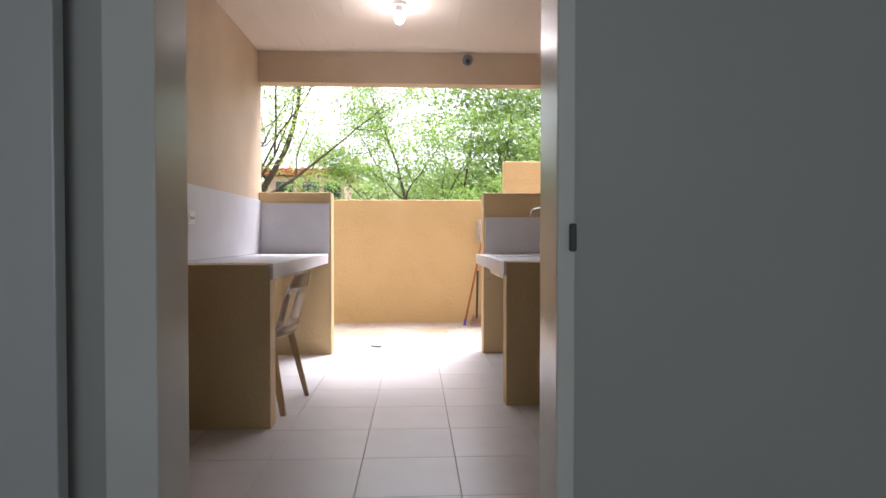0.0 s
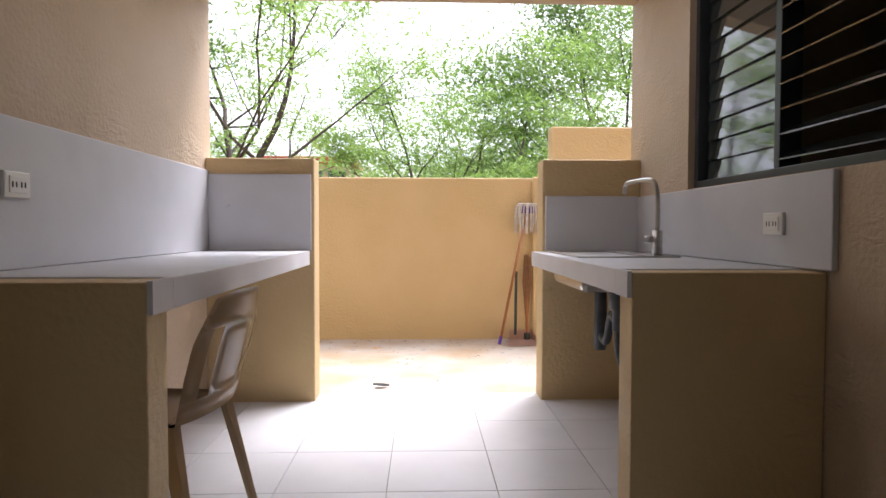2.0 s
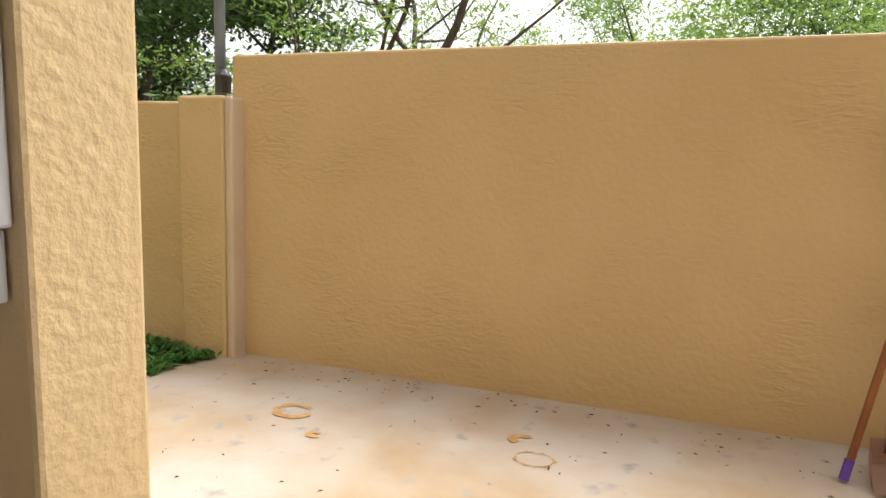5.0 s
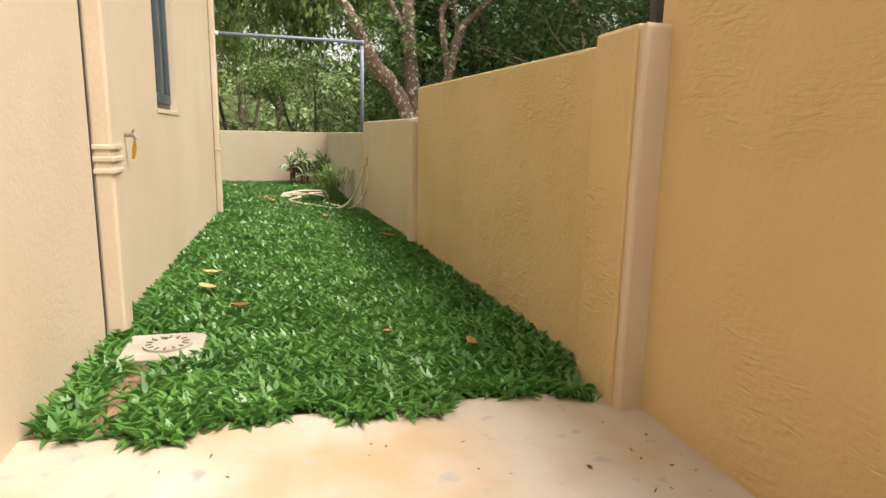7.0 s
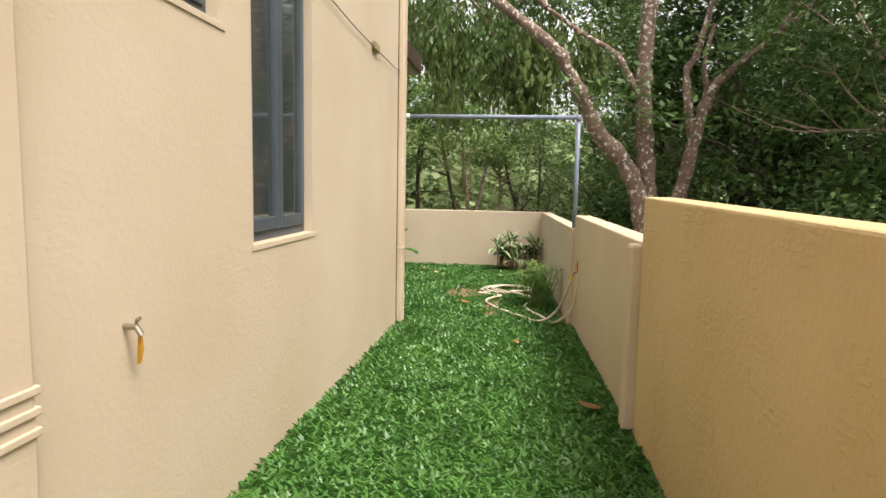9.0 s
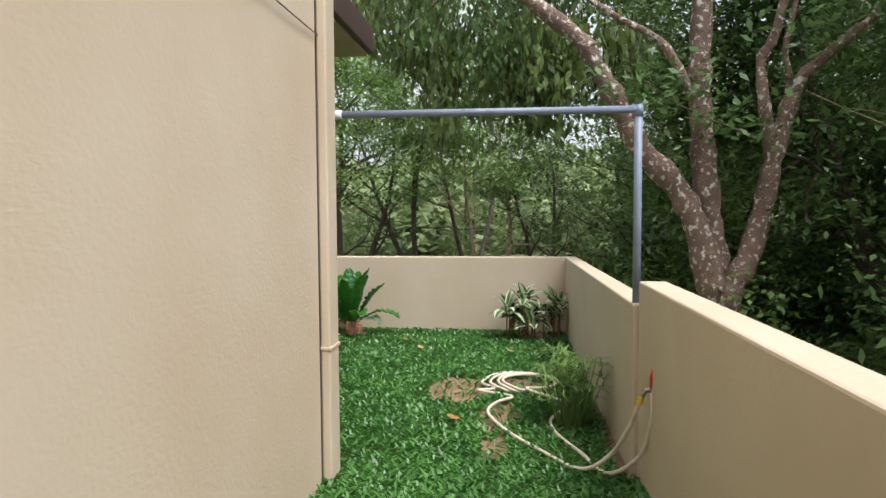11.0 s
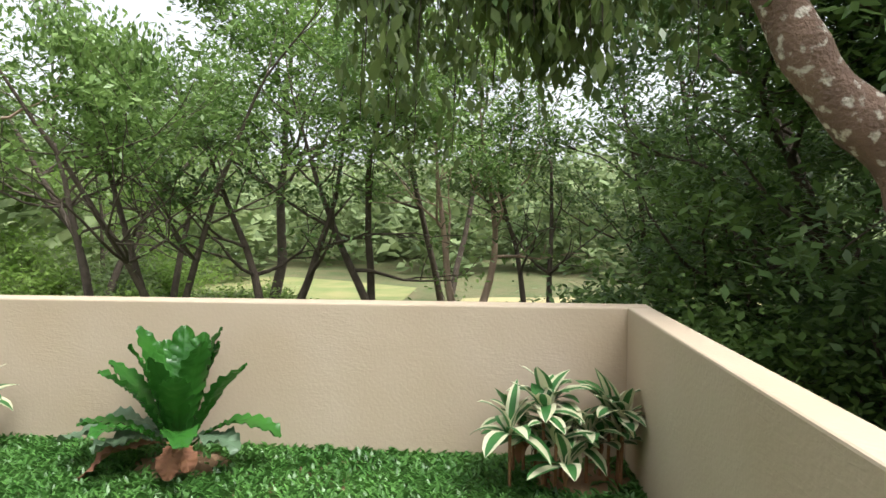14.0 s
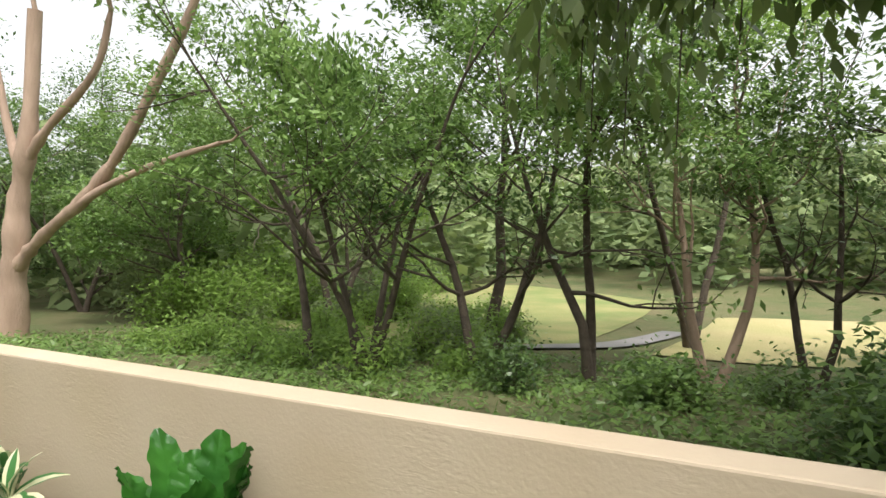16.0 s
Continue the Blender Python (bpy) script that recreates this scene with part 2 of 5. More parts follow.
# floors
HY = 5.36
floor = setting("floor", box(XL, Y0 - 0.15, -0.12, XR, YQ, -0.006), GROUT, "pale square floor tiles with grey grout", "floor")
apron_bm = box(-2.06, YQ, -0.14, 4.2, YB + 0.1, -0.01)
bm_box(apron_bm, -2.06, HY, -0.14, XL, YQ, -0.01)
apron = setting("pavement", apron_bm, CONC, "concrete walkway stained with tan paint", "pavement")

# ---- yard walls, in steps
def yard_wall(name, x0, x1, top, y, mat, label, thick=0.16):
    bm = box(x0, y, -0.6, x1, y + thick, top, 0.012)
    return setting(name, bm, mat, label, "wall")


yard_wall("wall_yard_a", -1.93, 1.08, 1.415, YB, TAN, "tall tan plastered yard wall, rough trowel marks")
yard_wall("wall_yard_e", 1.08, 4.4, 1.86, YB - 0.05, TAN, "taller tan plastered yard wall")
wb = yard_wall("wall_yard_b", -5.28, -1.93, 1.245, YB - 0.02, TAN, "tan plastered yard wall, one step lower")
for v in wb.data.vertices:
    if v.co.z > 0.5:
        v.co.z -= 0.045 * (v.co.x + 5.28) / 3.35
wc = yard_wall("wall_yard_c", -8.36, -5.28, 1.0, YB - 0.02, CREAM, "low cream plastered yard wall")
for v in wc.data.vertices:
    v.co.y += 0.05 * (v.co.x + 5.28) / 3.08
bm = box(-12.82, YB - 0.10, -0.7, -8.36, YB + 0.06, 0.864, 0.012)
for v in bm.verts:
    u = (-8.36 - v.co.x) / 4.48
    v.co.y -= 0.095 * u
    v.co.z -= 0.027 * u * (v.co.z > 0.5)
setting("wall_yard_d", bm, CREAM, "lowest cream plastered yard wall with pale top", "wall")
setting("pilaster_a", box(-2.17, YB - 0.09, -0.3, -1.91, YB + 0.12, 1.222, 0.014), TAN, "tan plastered pilaster of the yard wall", "pilaster")
setting("pilaster_edge", box(-1.909, YB - 0.086, -0.3, -1.868, YB + 0.118, 1.218, 0.012), CREAM, "pale cream strip along the side of the pilaster", "pilaster")
setting("pilaster_c", box(0.92, YB - 0.07, -0.3, 1.078, YB + 0.12, 1.42, 0.014), TAN, "narrow tan plastered pilaster by the taller wall", "pilaster")
setting("pilaster_b", box(-5.40, YB - 0.08, -0.4, -5.285, YB + 0.12, 0.985, 0.02), CREAM, "tan plastered pilaster of the yard wall", "pilaster")
setting("wall_far", box(-13.0, -4.0, -0.7, -12.82, YB - 0.035, 0.838, 0.012), CREAM, "low cream plastered wall at the end of the lawn", "wall")

# ---- house
HX = -8.18
bm = bmesh.new()
HV = (-4.25, -3.62, 1.91, 2.35)
HW = (-5.38, -4.55, 1.0, 2.6)
for a in [(HX, HY - 0.16, -0.6, HW[0], HY, 4.6), (HW[1], HY - 0.16, -0.6, HV[0], HY, 4.6), (HV[1], HY - 0.16, -0.6, XL - 0.15, HY, 4.6), (HV[0], HY - 0.16, -0.6, HV[1], HY, HV[2]), (HV[0], HY - 0.16, HV[3], HV[1], HY, 4.6), (HW[0], HY - 0.16, -0.6, HW[1], HY, HW[2]), (HW[0], HY - 0.16, HW[3], HW[1], HY, 4.6)]:
    bm_box(bm, *a)
setting("wall_house", bm, CREAM, "cream plastered house wall with hairline stains", "wall")
setting("wall_house_end", box(HX, -6.0, -0.6, HX + 0.16, HY - 0.16, 4.6), CREAM, "cream plastered end wall of the house", "wall")

# ---- ground
def ground_z(x, y):
    if -12.9 < x < 5 and y < 7.35:
        return -0.75
    d = max(0.0, max(-12.7 - x, y - 7.3))
    z = -0.25 - 1.1 * min(1, d / 9.0) - 0.9 * min(1, max(0, (d - 9) / 12))
    far = max(0, d - 45)
    z += 0.12 * far * min(1.0, far / 60)
    return min(z, 26) + 0.10 * noise.noise(Vector((x * 0.25, y * 0.25, 0)))


def graded(lo, hi, mid0, mid1, fine, ratio=1.22):
    out = list(np.arange(mid0, mid1, fine))
    s = fine
    while out[-1] < hi:
        s *= ratio
        out.append(out[-1] + s)
    s = fine
    while out[0] > lo:
        s *= ratio
        out.insert(0, out[0] - s)
    return out


gx, gy = graded(-600, 600, -42, 8, 0.7), graded(-600, 600, -22, 32, 0.7)
bm = bmesh.new()
grid = [[bm.verts.new((x, y, ground_z(x, y))) for y in gy] for x in gx]
for i in range(len(gx) - 1):
    for j in range(len(gy) - 1):
        bm.faces.new((grid[i][j], grid[i + 1][j], grid[i + 1][j + 1], grid[i][j + 1]))
WILD = surface("wild_ground", (0.10, 0.13, 0.045), (0.17, 0.15, 0.075), 0.7, 0.95, grain=25, bump=1.0, depth=0.03, c3=(0.06, 0.09, 0.03), spots=0.1)
setting("ground", bm, WILD, "weedy ground falling away beyond the wall", "ground")

# lawn bed
bm = bmesh.new()
xs = list(np.linspace(-12.83, -2.05, 54))
for i in range(len(xs) - 1):
    for y0, y1 in ((HY, YB - 0.02), (-4.0, HY)):
        if y0 < 0 and xs[i + 1] > HX:
            continue
        bm.faces.new([bm.verts.new((x, y, lawn_z(x) - 0.018)) for x, y in ((xs[i], y0), (xs[i + 1], y0), (xs[i + 1], y1), (xs[i], y1))])
bmesh.ops.remove_doubles(bm, verts=bm.verts, dist=0.001)
setting("lawn_bed", bm, SOIL, "brown soil under the lawn", "soil")

# closing walls and roof of the house
bm = box(HX + 0.16, -6.0, 4.5, 4.6, HY - 0.17, 4.6)
setting("roof_house", bm, CREAM, "flat roof over the house", "roof")
bm = box(4.45, -6.0, -0.6, 4.6, HY, 4.5)
bm_box(bm, XR + 0.15, HY - 0.16, -0.6, 4.45, HY, 4.5)
bm_box(bm, HX + 0.16, -6.0, -0.6, 4.45, -5.85, 4.5)
bm_box(bm, XL - 0.15, HY - 0.2, 2.86, XR + 0.15, HY - 0.02, 4.5)
setting("wall_house_back", bm, CREAM, "cream plastered walls closing the house", "wall")
setting("wall_yard_end", box(4.4, 5.0, -0.6, 4.56, YB + 0.2, 2.4), TAN, "tan plastered wall closing the walkway", "wall")

# ---- more materials
FRAME = surface("dark_window_frame", (0.035, 0.04, 0.045), (0.05, 0.055, 0.06), 5, 0.35, grain=60, bump=0.05)
FRAMEG = surface("slate_window_frame", (0.06, 0.075, 0.09), (0.08, 0.095, 0.11), 5, 0.35, grain=60, bump=0.05)
WHITEP = surface("white_plastic", (0.80, 0.80, 0.78), (0.76, 0.76, 0.74), 5, 0.3, grain=60, bump=0.02)
DARKP = surface("dark_plastic", (0.03, 0.03, 0.032), (0.045, 0.045, 0.045), 8, 0.4, bump=0.03)
STEEL = surface("brushed_steel", (0.55, 0.54, 0.52), (0.48, 0.47, 0.45), 20, 0.28, metal=1.0, grain=200, bump=0.05, depth=0.001)
BRASSY = surface("dull_tap_metal", (0.42, 0.38, 0.30), (0.34, 0.30, 0.24), 20, 0.35, metal=0.9, grain=120, bump=0.1)
CHAIRP = surface("beige_chair_plastic", (0.46, 0.335, 0.20), (0.42, 0.30, 0.175), 6, 0.22, spec=0.6, grain=150, bump=0.04)
PIPEG = surface("grey_drain_pipe", (0.05, 0.055, 0.06), (0.08, 0.085, 0.09), 14, 0.5, bump=0.1)
PVC = surface("blue_grey_pipe_paint", (0.16, 0.19, 0.26), (0.21, 0.24, 0.31), 7, 0.45, grain=80, bump=0.15, c3=(0.30, 0.30, 0.30), spots=-0.02)
HOSE = surface("cream_hose_rubber", (0.72, 0.62, 0.50), (0.62, 0.52, 0.40), 9, 0.45, grain=120, bump=0.1)
RED = surface("red_plastic", (0.60, 0.06, 0.025), (0.50, 0.05, 0.02), 9, 0.35, bump=0.03)
YELLOW = surface("yellow_plastic", (0.72, 0.50, 0.05), (0.62, 0.40, 0.05), 9, 0.4, bump=0.03)
PURPLE = surface("purple_plastic", (0.13, 0.06, 0.40), (0.10, 0.045, 0.32), 9, 0.35, bump=0.03)
STICK = surface("orange_brown_stick", (0.32, 0.13, 0.045), (0.24, 0.09, 0.035), 12, 0.45, bump=0.1)
COTTON = surface("grey_cotton_yarn", (0.62, 0.58, 0.55), (0.45, 0.42, 0.40), 30, 0.95, grain=160, bump=0.6)
STRAW = surface("brown_broom_fibre", (0.30, 0.15, 0.07), (0.20, 0.10, 0.05), 40, 0.9, grain=200, bump=0.6)
EAVE = surface("dark_brown_fascia", (0.055, 0.032, 0.025), (0.075, 0.045, 0.033), 4, 0.5, bump=0.1)
SOFFIT = surface("tan_soffit", (0.45, 0.34, 0.23), (0.40, 0.30, 0.20), 3, 0.6, bump=0.1)
CEMENT = surface("drain_cover_cement", (0.38, 0.33, 0.27), (0.29, 0.25, 0.20), 9, 0.9, grain=90, bump=0.4)
DRY = surface("dry_leaf", (0.42, 0.20, 0.07), (0.52, 0.34, 0.12), 12, 0.7, bump=0.3, obj_random=0.35)
RUST = surface("rust_stain", (0.42, 0.22, 0.07), (0.50, 0.32, 0.14), 25, 0.9, grain=120, bump=0.2)
BARKL = surface("lichen_bark", (0.25, 0.165, 0.125), (0.13, 0.085, 0.065), 3.0, 0.9, grain=40, bump=1.0, depth=0.03, c3=(0.60, 0.55, 0.47), spots=0.165)
BARKD = surface("dark_bark", (0.13, 0.10, 0.075), (0.08, 0.062, 0.048), 6, 0.9, grain=40, bump=1.0, depth=0.03, c3=(0.20, 0.18, 0.15), spots=0.05)
BARKP = surface("pale_pinkish_bark", (0.46, 0.33, 0.25), (0.33, 0.23, 0.17), 3, 0.85, grain=25, bump=0.8, depth=0.03, stretch=(1, 1, 0.3))
BLADE = leafy("lawn_grass_blade", (0.042, 0.14, 0.024), (0.165, 0.36, 0.085), 0.30, 0.35, 3.0)
LEAF_DARK = leafy("dark_tree_leaf", (0.040, 0.085, 0.022), (0.17, 0.27, 0.085), 0.33, 0.33, 1.1)
LEAF_MID = leafy("tree_leaf", (0.075, 0.15, 0.032), (0.27, 0.40, 0.115), 0.36, 0.38, 1.0)
LEAF_LIGHT = leafy("bright_feathery_leaf", (0.17, 0.29, 0.055), (0.34, 0.48, 0.12), 0.5, 0.5, 0.5)
# paler green: the haze of distance is painted into this colour
LEAF_FAR_HAZED = leafy("haze_painted_far_leaf", (0.20, 0.28, 0.13), (0.34, 0.40, 0.18), 0.7, 0.4, 0.15)
LEAF_DROOP = leafy("drooping_leaf", (0.11, 0.17, 0.05), (0.26, 0.33, 0.11), 0.3, 0.35, 1.2)
FERN = leafy("fern_frond_green", (0.018, 0.085, 0.016), (0.065, 0.23, 0.03), 0.26, 0.3, 4)
FERNOLD = leafy("grey_green_frond", (0.10, 0.17, 0.10), (0.16, 0.24, 0.14), 0.4, 0.2, 5)
FROND_DRY = surface("dry_frond", (0.34, 0.16, 0.08), (0.22, 0.10, 0.06), 12, 0.8, bump=0.4)
VARGREEN = leafy("striped_leaf_green", (0.04, 0.15, 0.04), (0.08, 0.22, 0.06), 0.35, 0.25, 6)
VARCREAM = leafy("striped_leaf_cream", (0.60, 0.60, 0.38), (0.72, 0.70, 0.50), 0.4, 0.25, 6)
FIELDM = surface("dry_yellow_field", (0.46, 0.38, 0.20), (0.34, 0.32, 0.14), 0.35, 0.95, grain=12, bump=0.8, depth=0.05)
ROADM = surface("grey_lane", (0.30, 0.28, 0.28), (0.24, 0.23, 0.23), 0.8, 0.9, grain=20, bump=0.4)
PINKW = surface("pink_house_paint", (0.68, 0.42, 0.34), (0.60, 0.36, 0.29), 1, 0.7, bump=0.1)
ROOFR = surface("red_roof_paint", (0.55, 0.07, 0.04), (0.45, 0.06, 0.04), 1, 0.6, bump=0.1)

GLASS, gn, gl, gb = material("louvre_glass", 0.05, 0, 1.0)
gb.inputs["Base Color"].default_value = (0.05, 0.06, 0.06, 1)
gb.inputs["Alpha"].default_value = 0.85
gb.inputs["IOR"].default_value = 1.8
BULB, bn, bl, bb = material("lit_bulb", 0.3)
bb.inputs["Emission Color"].default_value = (1.0, 0.96, 0.90, 1)
bb.inputs["Emission Strength"].default_value = 8.0

# ---- built-in counters
def counter(name, x0, x1, y0, top, thick, leg_side, label):
    c = thing(name, label, "counter", ((x0 + x1) / 2, y0, 0))
    part("worktop", bm_box(box(x0, y0 + 0.111, top - thick, x1, YP - 0.003, top, 0.004), *((x1 - 0.014, y0 - 0.004, top - thick, x1, y0 + 0.111, top) if leg_side > 0 else (x0, y0 - 0.004, top - thick, x0 + 0.014, y0 + 0.111, top))), GREYCEM, c, "grey cement worktop")
    a, b = (x0, x1 - 0.015) if leg_side > 0 else (x0 + 0.015, x1)
    part("end_wall", box(a, y0 - 0.004, -0.006, b, y0 + 0.11, top - 0.004, 0.004), TAN, c, "tan plastered end support")
    return c


counter("counter", XL + 0.003, -0.67, 3.29, 0.845, 0.08, 1, "grey cement counter on a tan plastered end wall")
counter("sink_counter", 0.565, XR - 0.003, 3.67, 0.84, 0.08, -1, "grey cement counter with a steel sink on tan support")
bs = thing("backsplash", "smooth grey cement splash panel on the porch wall", "backsplash", (XL, 4, 1), "splash panels")
part("panel", box(XL + 0.001, 3.24, 0.847, XL + 0.022, YP, 1.285, 0.004), GREYCEM, bs)
part("panel", box(XL + 0.022, YP - 0.02, 0.847, -0.66, YP - 0.001, 1.265, 0.004), GREYCEM, bs)
bs = thing("backsplash", "smooth grey cement splash panel behind the sink", "backsplash", (XR, 4, 1), "splash panels")
part("panel", box(XR - 0.022, 3.62, 0.842, XR - 0.001, YP, 1.145, 0.004), GREYCEM, bs)
part("panel", box(0.64, YP - 0.02, 0.842, XR - 0.022, YP - 0.001, 1.15, 0.004), GREYCEM, bs)


# ---- sink, tap and drain
sink = thing("kitchen_sink", "shallow stainless steel sink set in the grey counter", "sink", (0.85, 4.85, 0.84))
bm = box(0.63, 4.50, 0.8405, 1.085, 4.53, 0.848, 0.002)
bm_box(bm, 0.63, 5.17, 0.8405, 1.085, 5.20, 0.848, 0.002)
bm_box(bm, 0.63, 4.53, 0.8405, 0.66, 5.17, 0.848, 0.002)
bm_box(bm, 0.95, 4.53, 0.8405, 1.085, 5.17, 0.848, 0.002)
part("rim", bm, STEEL, sink)
part("basin", box(0.66, 4.56, 0.68, 0.94, 5.14, 0.8415, 0.03), STEEL, sink, "brushed steel bowl showing under the counter")
tap = thing("sink_tap", "tall brushed steel swan-neck sink tap", "tap", (1.025, 4.62, 0.848))
part("base", tube(bmesh.new(), [(1.025, 4.62, 0.848), (1.025, 4.62, 0.96)], 0.024, 14), STEEL, tap, smooth=True)
part("spout", tube(bmesh.new(), smooth_line([(1.025, 4.62, 0.95), (1.025, 4.62, 1.10), (1.02, 4.64, 1.175), (1.005, 4.68, 1.195), (0.975, 4.80, 1.195), (0.96, 4.86, 1.185), (0.955, 4.875, 1.14)], 5), 0.011, 10), STEEL, tap, smooth=True)
part("lever", tube(bmesh.new(), [(1.005, 4.62, 0.92), (0.97, 4.63, 0.92)], 0.016, 10), STEEL, tap, smooth=True)
dr = thing("sink_drain", "dark grey plastic drain trap under the sink", "drain pipe", (0.85, 4.6, 0.5))
part("bowl_outlet", tube(bmesh.new(), [(0.85, 4.62, 0.685), (0.85, 4.62, 0.60), (0.85, 4.62, 0.595), (0.85, 4.62, 0.50)], [0.045, 0.045, 0.028, 0.028], 12), PIPEG, dr, smooth=True)
part("bottle_trap", tube(bmesh.new(), [(0.85, 4.90, 0.685), (0.85, 4.90, 0.40), (0.85, 4.90, 0.36)], [0.03, 0.034, 0.028], 12), PIPEG, dr, smooth=True)
part("bend", tube(bmesh.new(), smooth_line([(0.85, 4.90, 0.44), (0.85, 4.80, 0.42), (0.85, 4.72, 0.56), (0.85, 4.62, 0.52)], 5), 0.02, 8), PIPEG, dr, smooth=True)
part("waste_pipe", tube(bmesh.new(), smooth_line([(0.85, 4.62, 0.52), (0.86, 4.60, 0.36), (0.95, 4.58, 0.28), (1.145, 4.5, 0.22)], 5), 0.021, 8), PIPEG, dr, smooth=True)

# wall tap over the west counter
wt = thing("wall_tap", "old metal wall tap with a cross lever", "tap", (XL, 3.30, 1.13))
part("body", tube(bmesh.new(), smooth_line([(XL + 0.022, 3.30, 1.12), (XL + 0.06, 3.30, 1.12), (XL + 0.085, 3.305, 1.105), (XL + 0.092, 3.31, 1.07)], 4), 0.013, 10), BRASSY, wt, smooth=True)
part("flange", tube(bmesh.new(), [(XL + 0.022, 3.30, 1.12), (XL + 0.03, 3.30, 1.12)], 0.03, 14), BRASSY, wt)
part("stem", tube(bmesh.new(), [(XL + 0.06, 3.30, 1.12), (XL + 0.06, 3.30, 1.17)], 0.009, 8), BRASSY, wt)
part("lever", tube(bmesh.new(), [(XL + 0.06, 3.26, 1.172), (XL + 0.06, 3.34, 1.172)], [0.007, 0.009], 8), BRASSY, wt)


def socket(y, z, x, side, w=0.115, h=0.075, wide=True, label="white plastic wall socket plate"):
    s = thing("wall_socket", label, "socket", (x, y, z), "wall sockets")
    part("plate", box(x, y - w / 2, z - h / 2, x + side * 0.012, y + w / 2, z + h / 2, 0.003), WHITEP, s)
    part("insert", box(x + side * 0.0125, y - w / 3, z - h / 3.2, x + side * 0.0155, y + w / 3, z + h / 3.2, 0.001), WHITEP, s)
    for k in ((-1, 1) if wide else (0,)):
        for j in (-1, 1):
            part("slot", box(x + side * 0.0156, y + k * w / 6 + j * 0.008 - 0.0025, z - 0.008, x + side * 0.0166, y + k * w / 6 + j * 0.008 + 0.0025, z + 0.008), DARKP, s)
    return s


socket(3.455, 1.10, XL + 0.022, 1)
socket(3.655, 1.09, XL + 0.022, 1, label="white plastic double switch plate")
socket(3.91, 0.985, XR - 0.022, -1)
socket(3.13, 0.80, XR, -1)
socket(2.90, 1.55, XR, -1, label="white plastic switch plate")
socket(4.15, 0.62, XL + 0.0, 1, 0.05, 0.05, False, "small white junction plate under the counter")


# ---- louvred windows
def louvre(name, x_in, x_out, y0, y1, z0, z1, sections, tilt, label):
    """Glass-slat window set in a wall along y."""
    w = tagged(new(name), label, "window", kind="structure")
    xm = (x_in + x_out) / 2
    a, b = min(x_in, x_out) + 0.03, max(x_in, x_out) - 0.03
    f = part("window_frame", box(a, y0, z0, b, y1, z0 + 0.035, 0.003), FRAME, w)
    part("window_frame", box(a, y0, z1 - 0.035, b, y1, z1, 0.003), FRAME, w)
    part("window_frame", box(a, y0, z0 + 0.035, b, y0 + 0.035, z1 - 0.035, 0.003), FRAME, w)
    part("window_frame", box(a, y1 - 0.035, z0 + 0.035, b, y1, z1 - 0.035, 0.003), FRAME, w)
    width = (y1 - y0 - 0.07) / sections
    for s in range(sections):
        ya, yb = y0 + 0.035 + s * width, y0 + 0.035 + (s + 1) * width
        if s:
            part("mullion", box(a + 0.005, ya - 0.018, z0 + 0.035, b - 0.005, ya + 0.018, z1 - 0.035, 0.003), FRAME, w)
        n = int((z1 - z0 - 0.07) / 0.088)
        bmb = bm_box(bmesh.new(), -0.003, ya + 0.02, -0.05, 0.003, yb - 0.02, 0.05)
        first = part("slat", bmb, GLASS, w, "tilted glass louvre slat")
        for k in range(n):
            ob = first if k == 0 else new("slat", first.data)
            ob.parent = w
            t = tilt if s == 0 else tilt * 0.12
            ob.matrix_basis = pose(xm, 0, z0 + 0.085 + k * 0.088, 0, t, 0)
    return w


louvre("window_1", XR, XR + 0.15, *WIN_R[:2], *WIN_R[2:], 2, 64, "dark framed louvre window with tilted glass slats")
louvre("window_2", XL, XL - 0.15, *WIN_L[:2], *WIN_L[2:], 2, -48, "small dark framed louvre window with glass slats")

# ---- lamp, detector
lamp = thing("ceiling_lamp", "bare white bulb in a ceiling lampholder", "lamp", (-0.05, 4.2, CEIL_Z))
part("lampholder", tube(bmesh.new(), [(-0.05, 4.2, CEIL_Z), (-0.05, 4.2, CEIL_Z - 0.02), (-0.05, 4.2, CEIL_Z - 0.022), (-0.05, 4.2, CEIL_Z - 0.06)], [0.05, 0.05, 0.024, 0.024], 14), WHITEP, lamp)
bm = bmesh.new()
bmesh.ops.create_uvsphere(bm, u_segments=16, v_segments=10, radius=0.032, matrix=Matrix.Translation((-0.05, 4.2, CEIL_Z - 0.105)))
tube(bm, [(-0.05, 4.2, CEIL_Z - 0.06), (-0.05, 4.2, CEIL_Z - 0.085)], [0.02, 0.027], 12)
bulb = part("bulb", bm, BULB, lamp, "glowing white bulb", True)
bl2 = new("bulb_light", bpy.data.lights.new("bulb_light", "POINT"))
bl2.data.energy, bl2.data.color, bl2.data.shadow_soft_size = 1.6, (1.0, 0.93, 0.84), 0.06
bl2.location = (-0.05, 4.2, CEIL_Z - 0.24)
det = thing("smoke_detector", "small dark round sensor on the porch beam", "detector", (0.49, YP, 2.46))
part("body", tube(bmesh.new(), [(0.49, YP, 2.46), (0.49, YP - 0.03, 2.46), (0.49, YP - 0.04, 2.455)], [0.045, 0.042, 0.028], 14), surface("grey_sensor_plastic", (0.22, 0.24, 0.25), (0.18, 0.2, 0.2), 9, 0.4), det)
part("lens", tube(bmesh.new(), [(0.49, YP - 0.04, 2.44), (0.49, YP - 0.05, 2.435)], [0.02, 0.012], 12), DARKP, det)

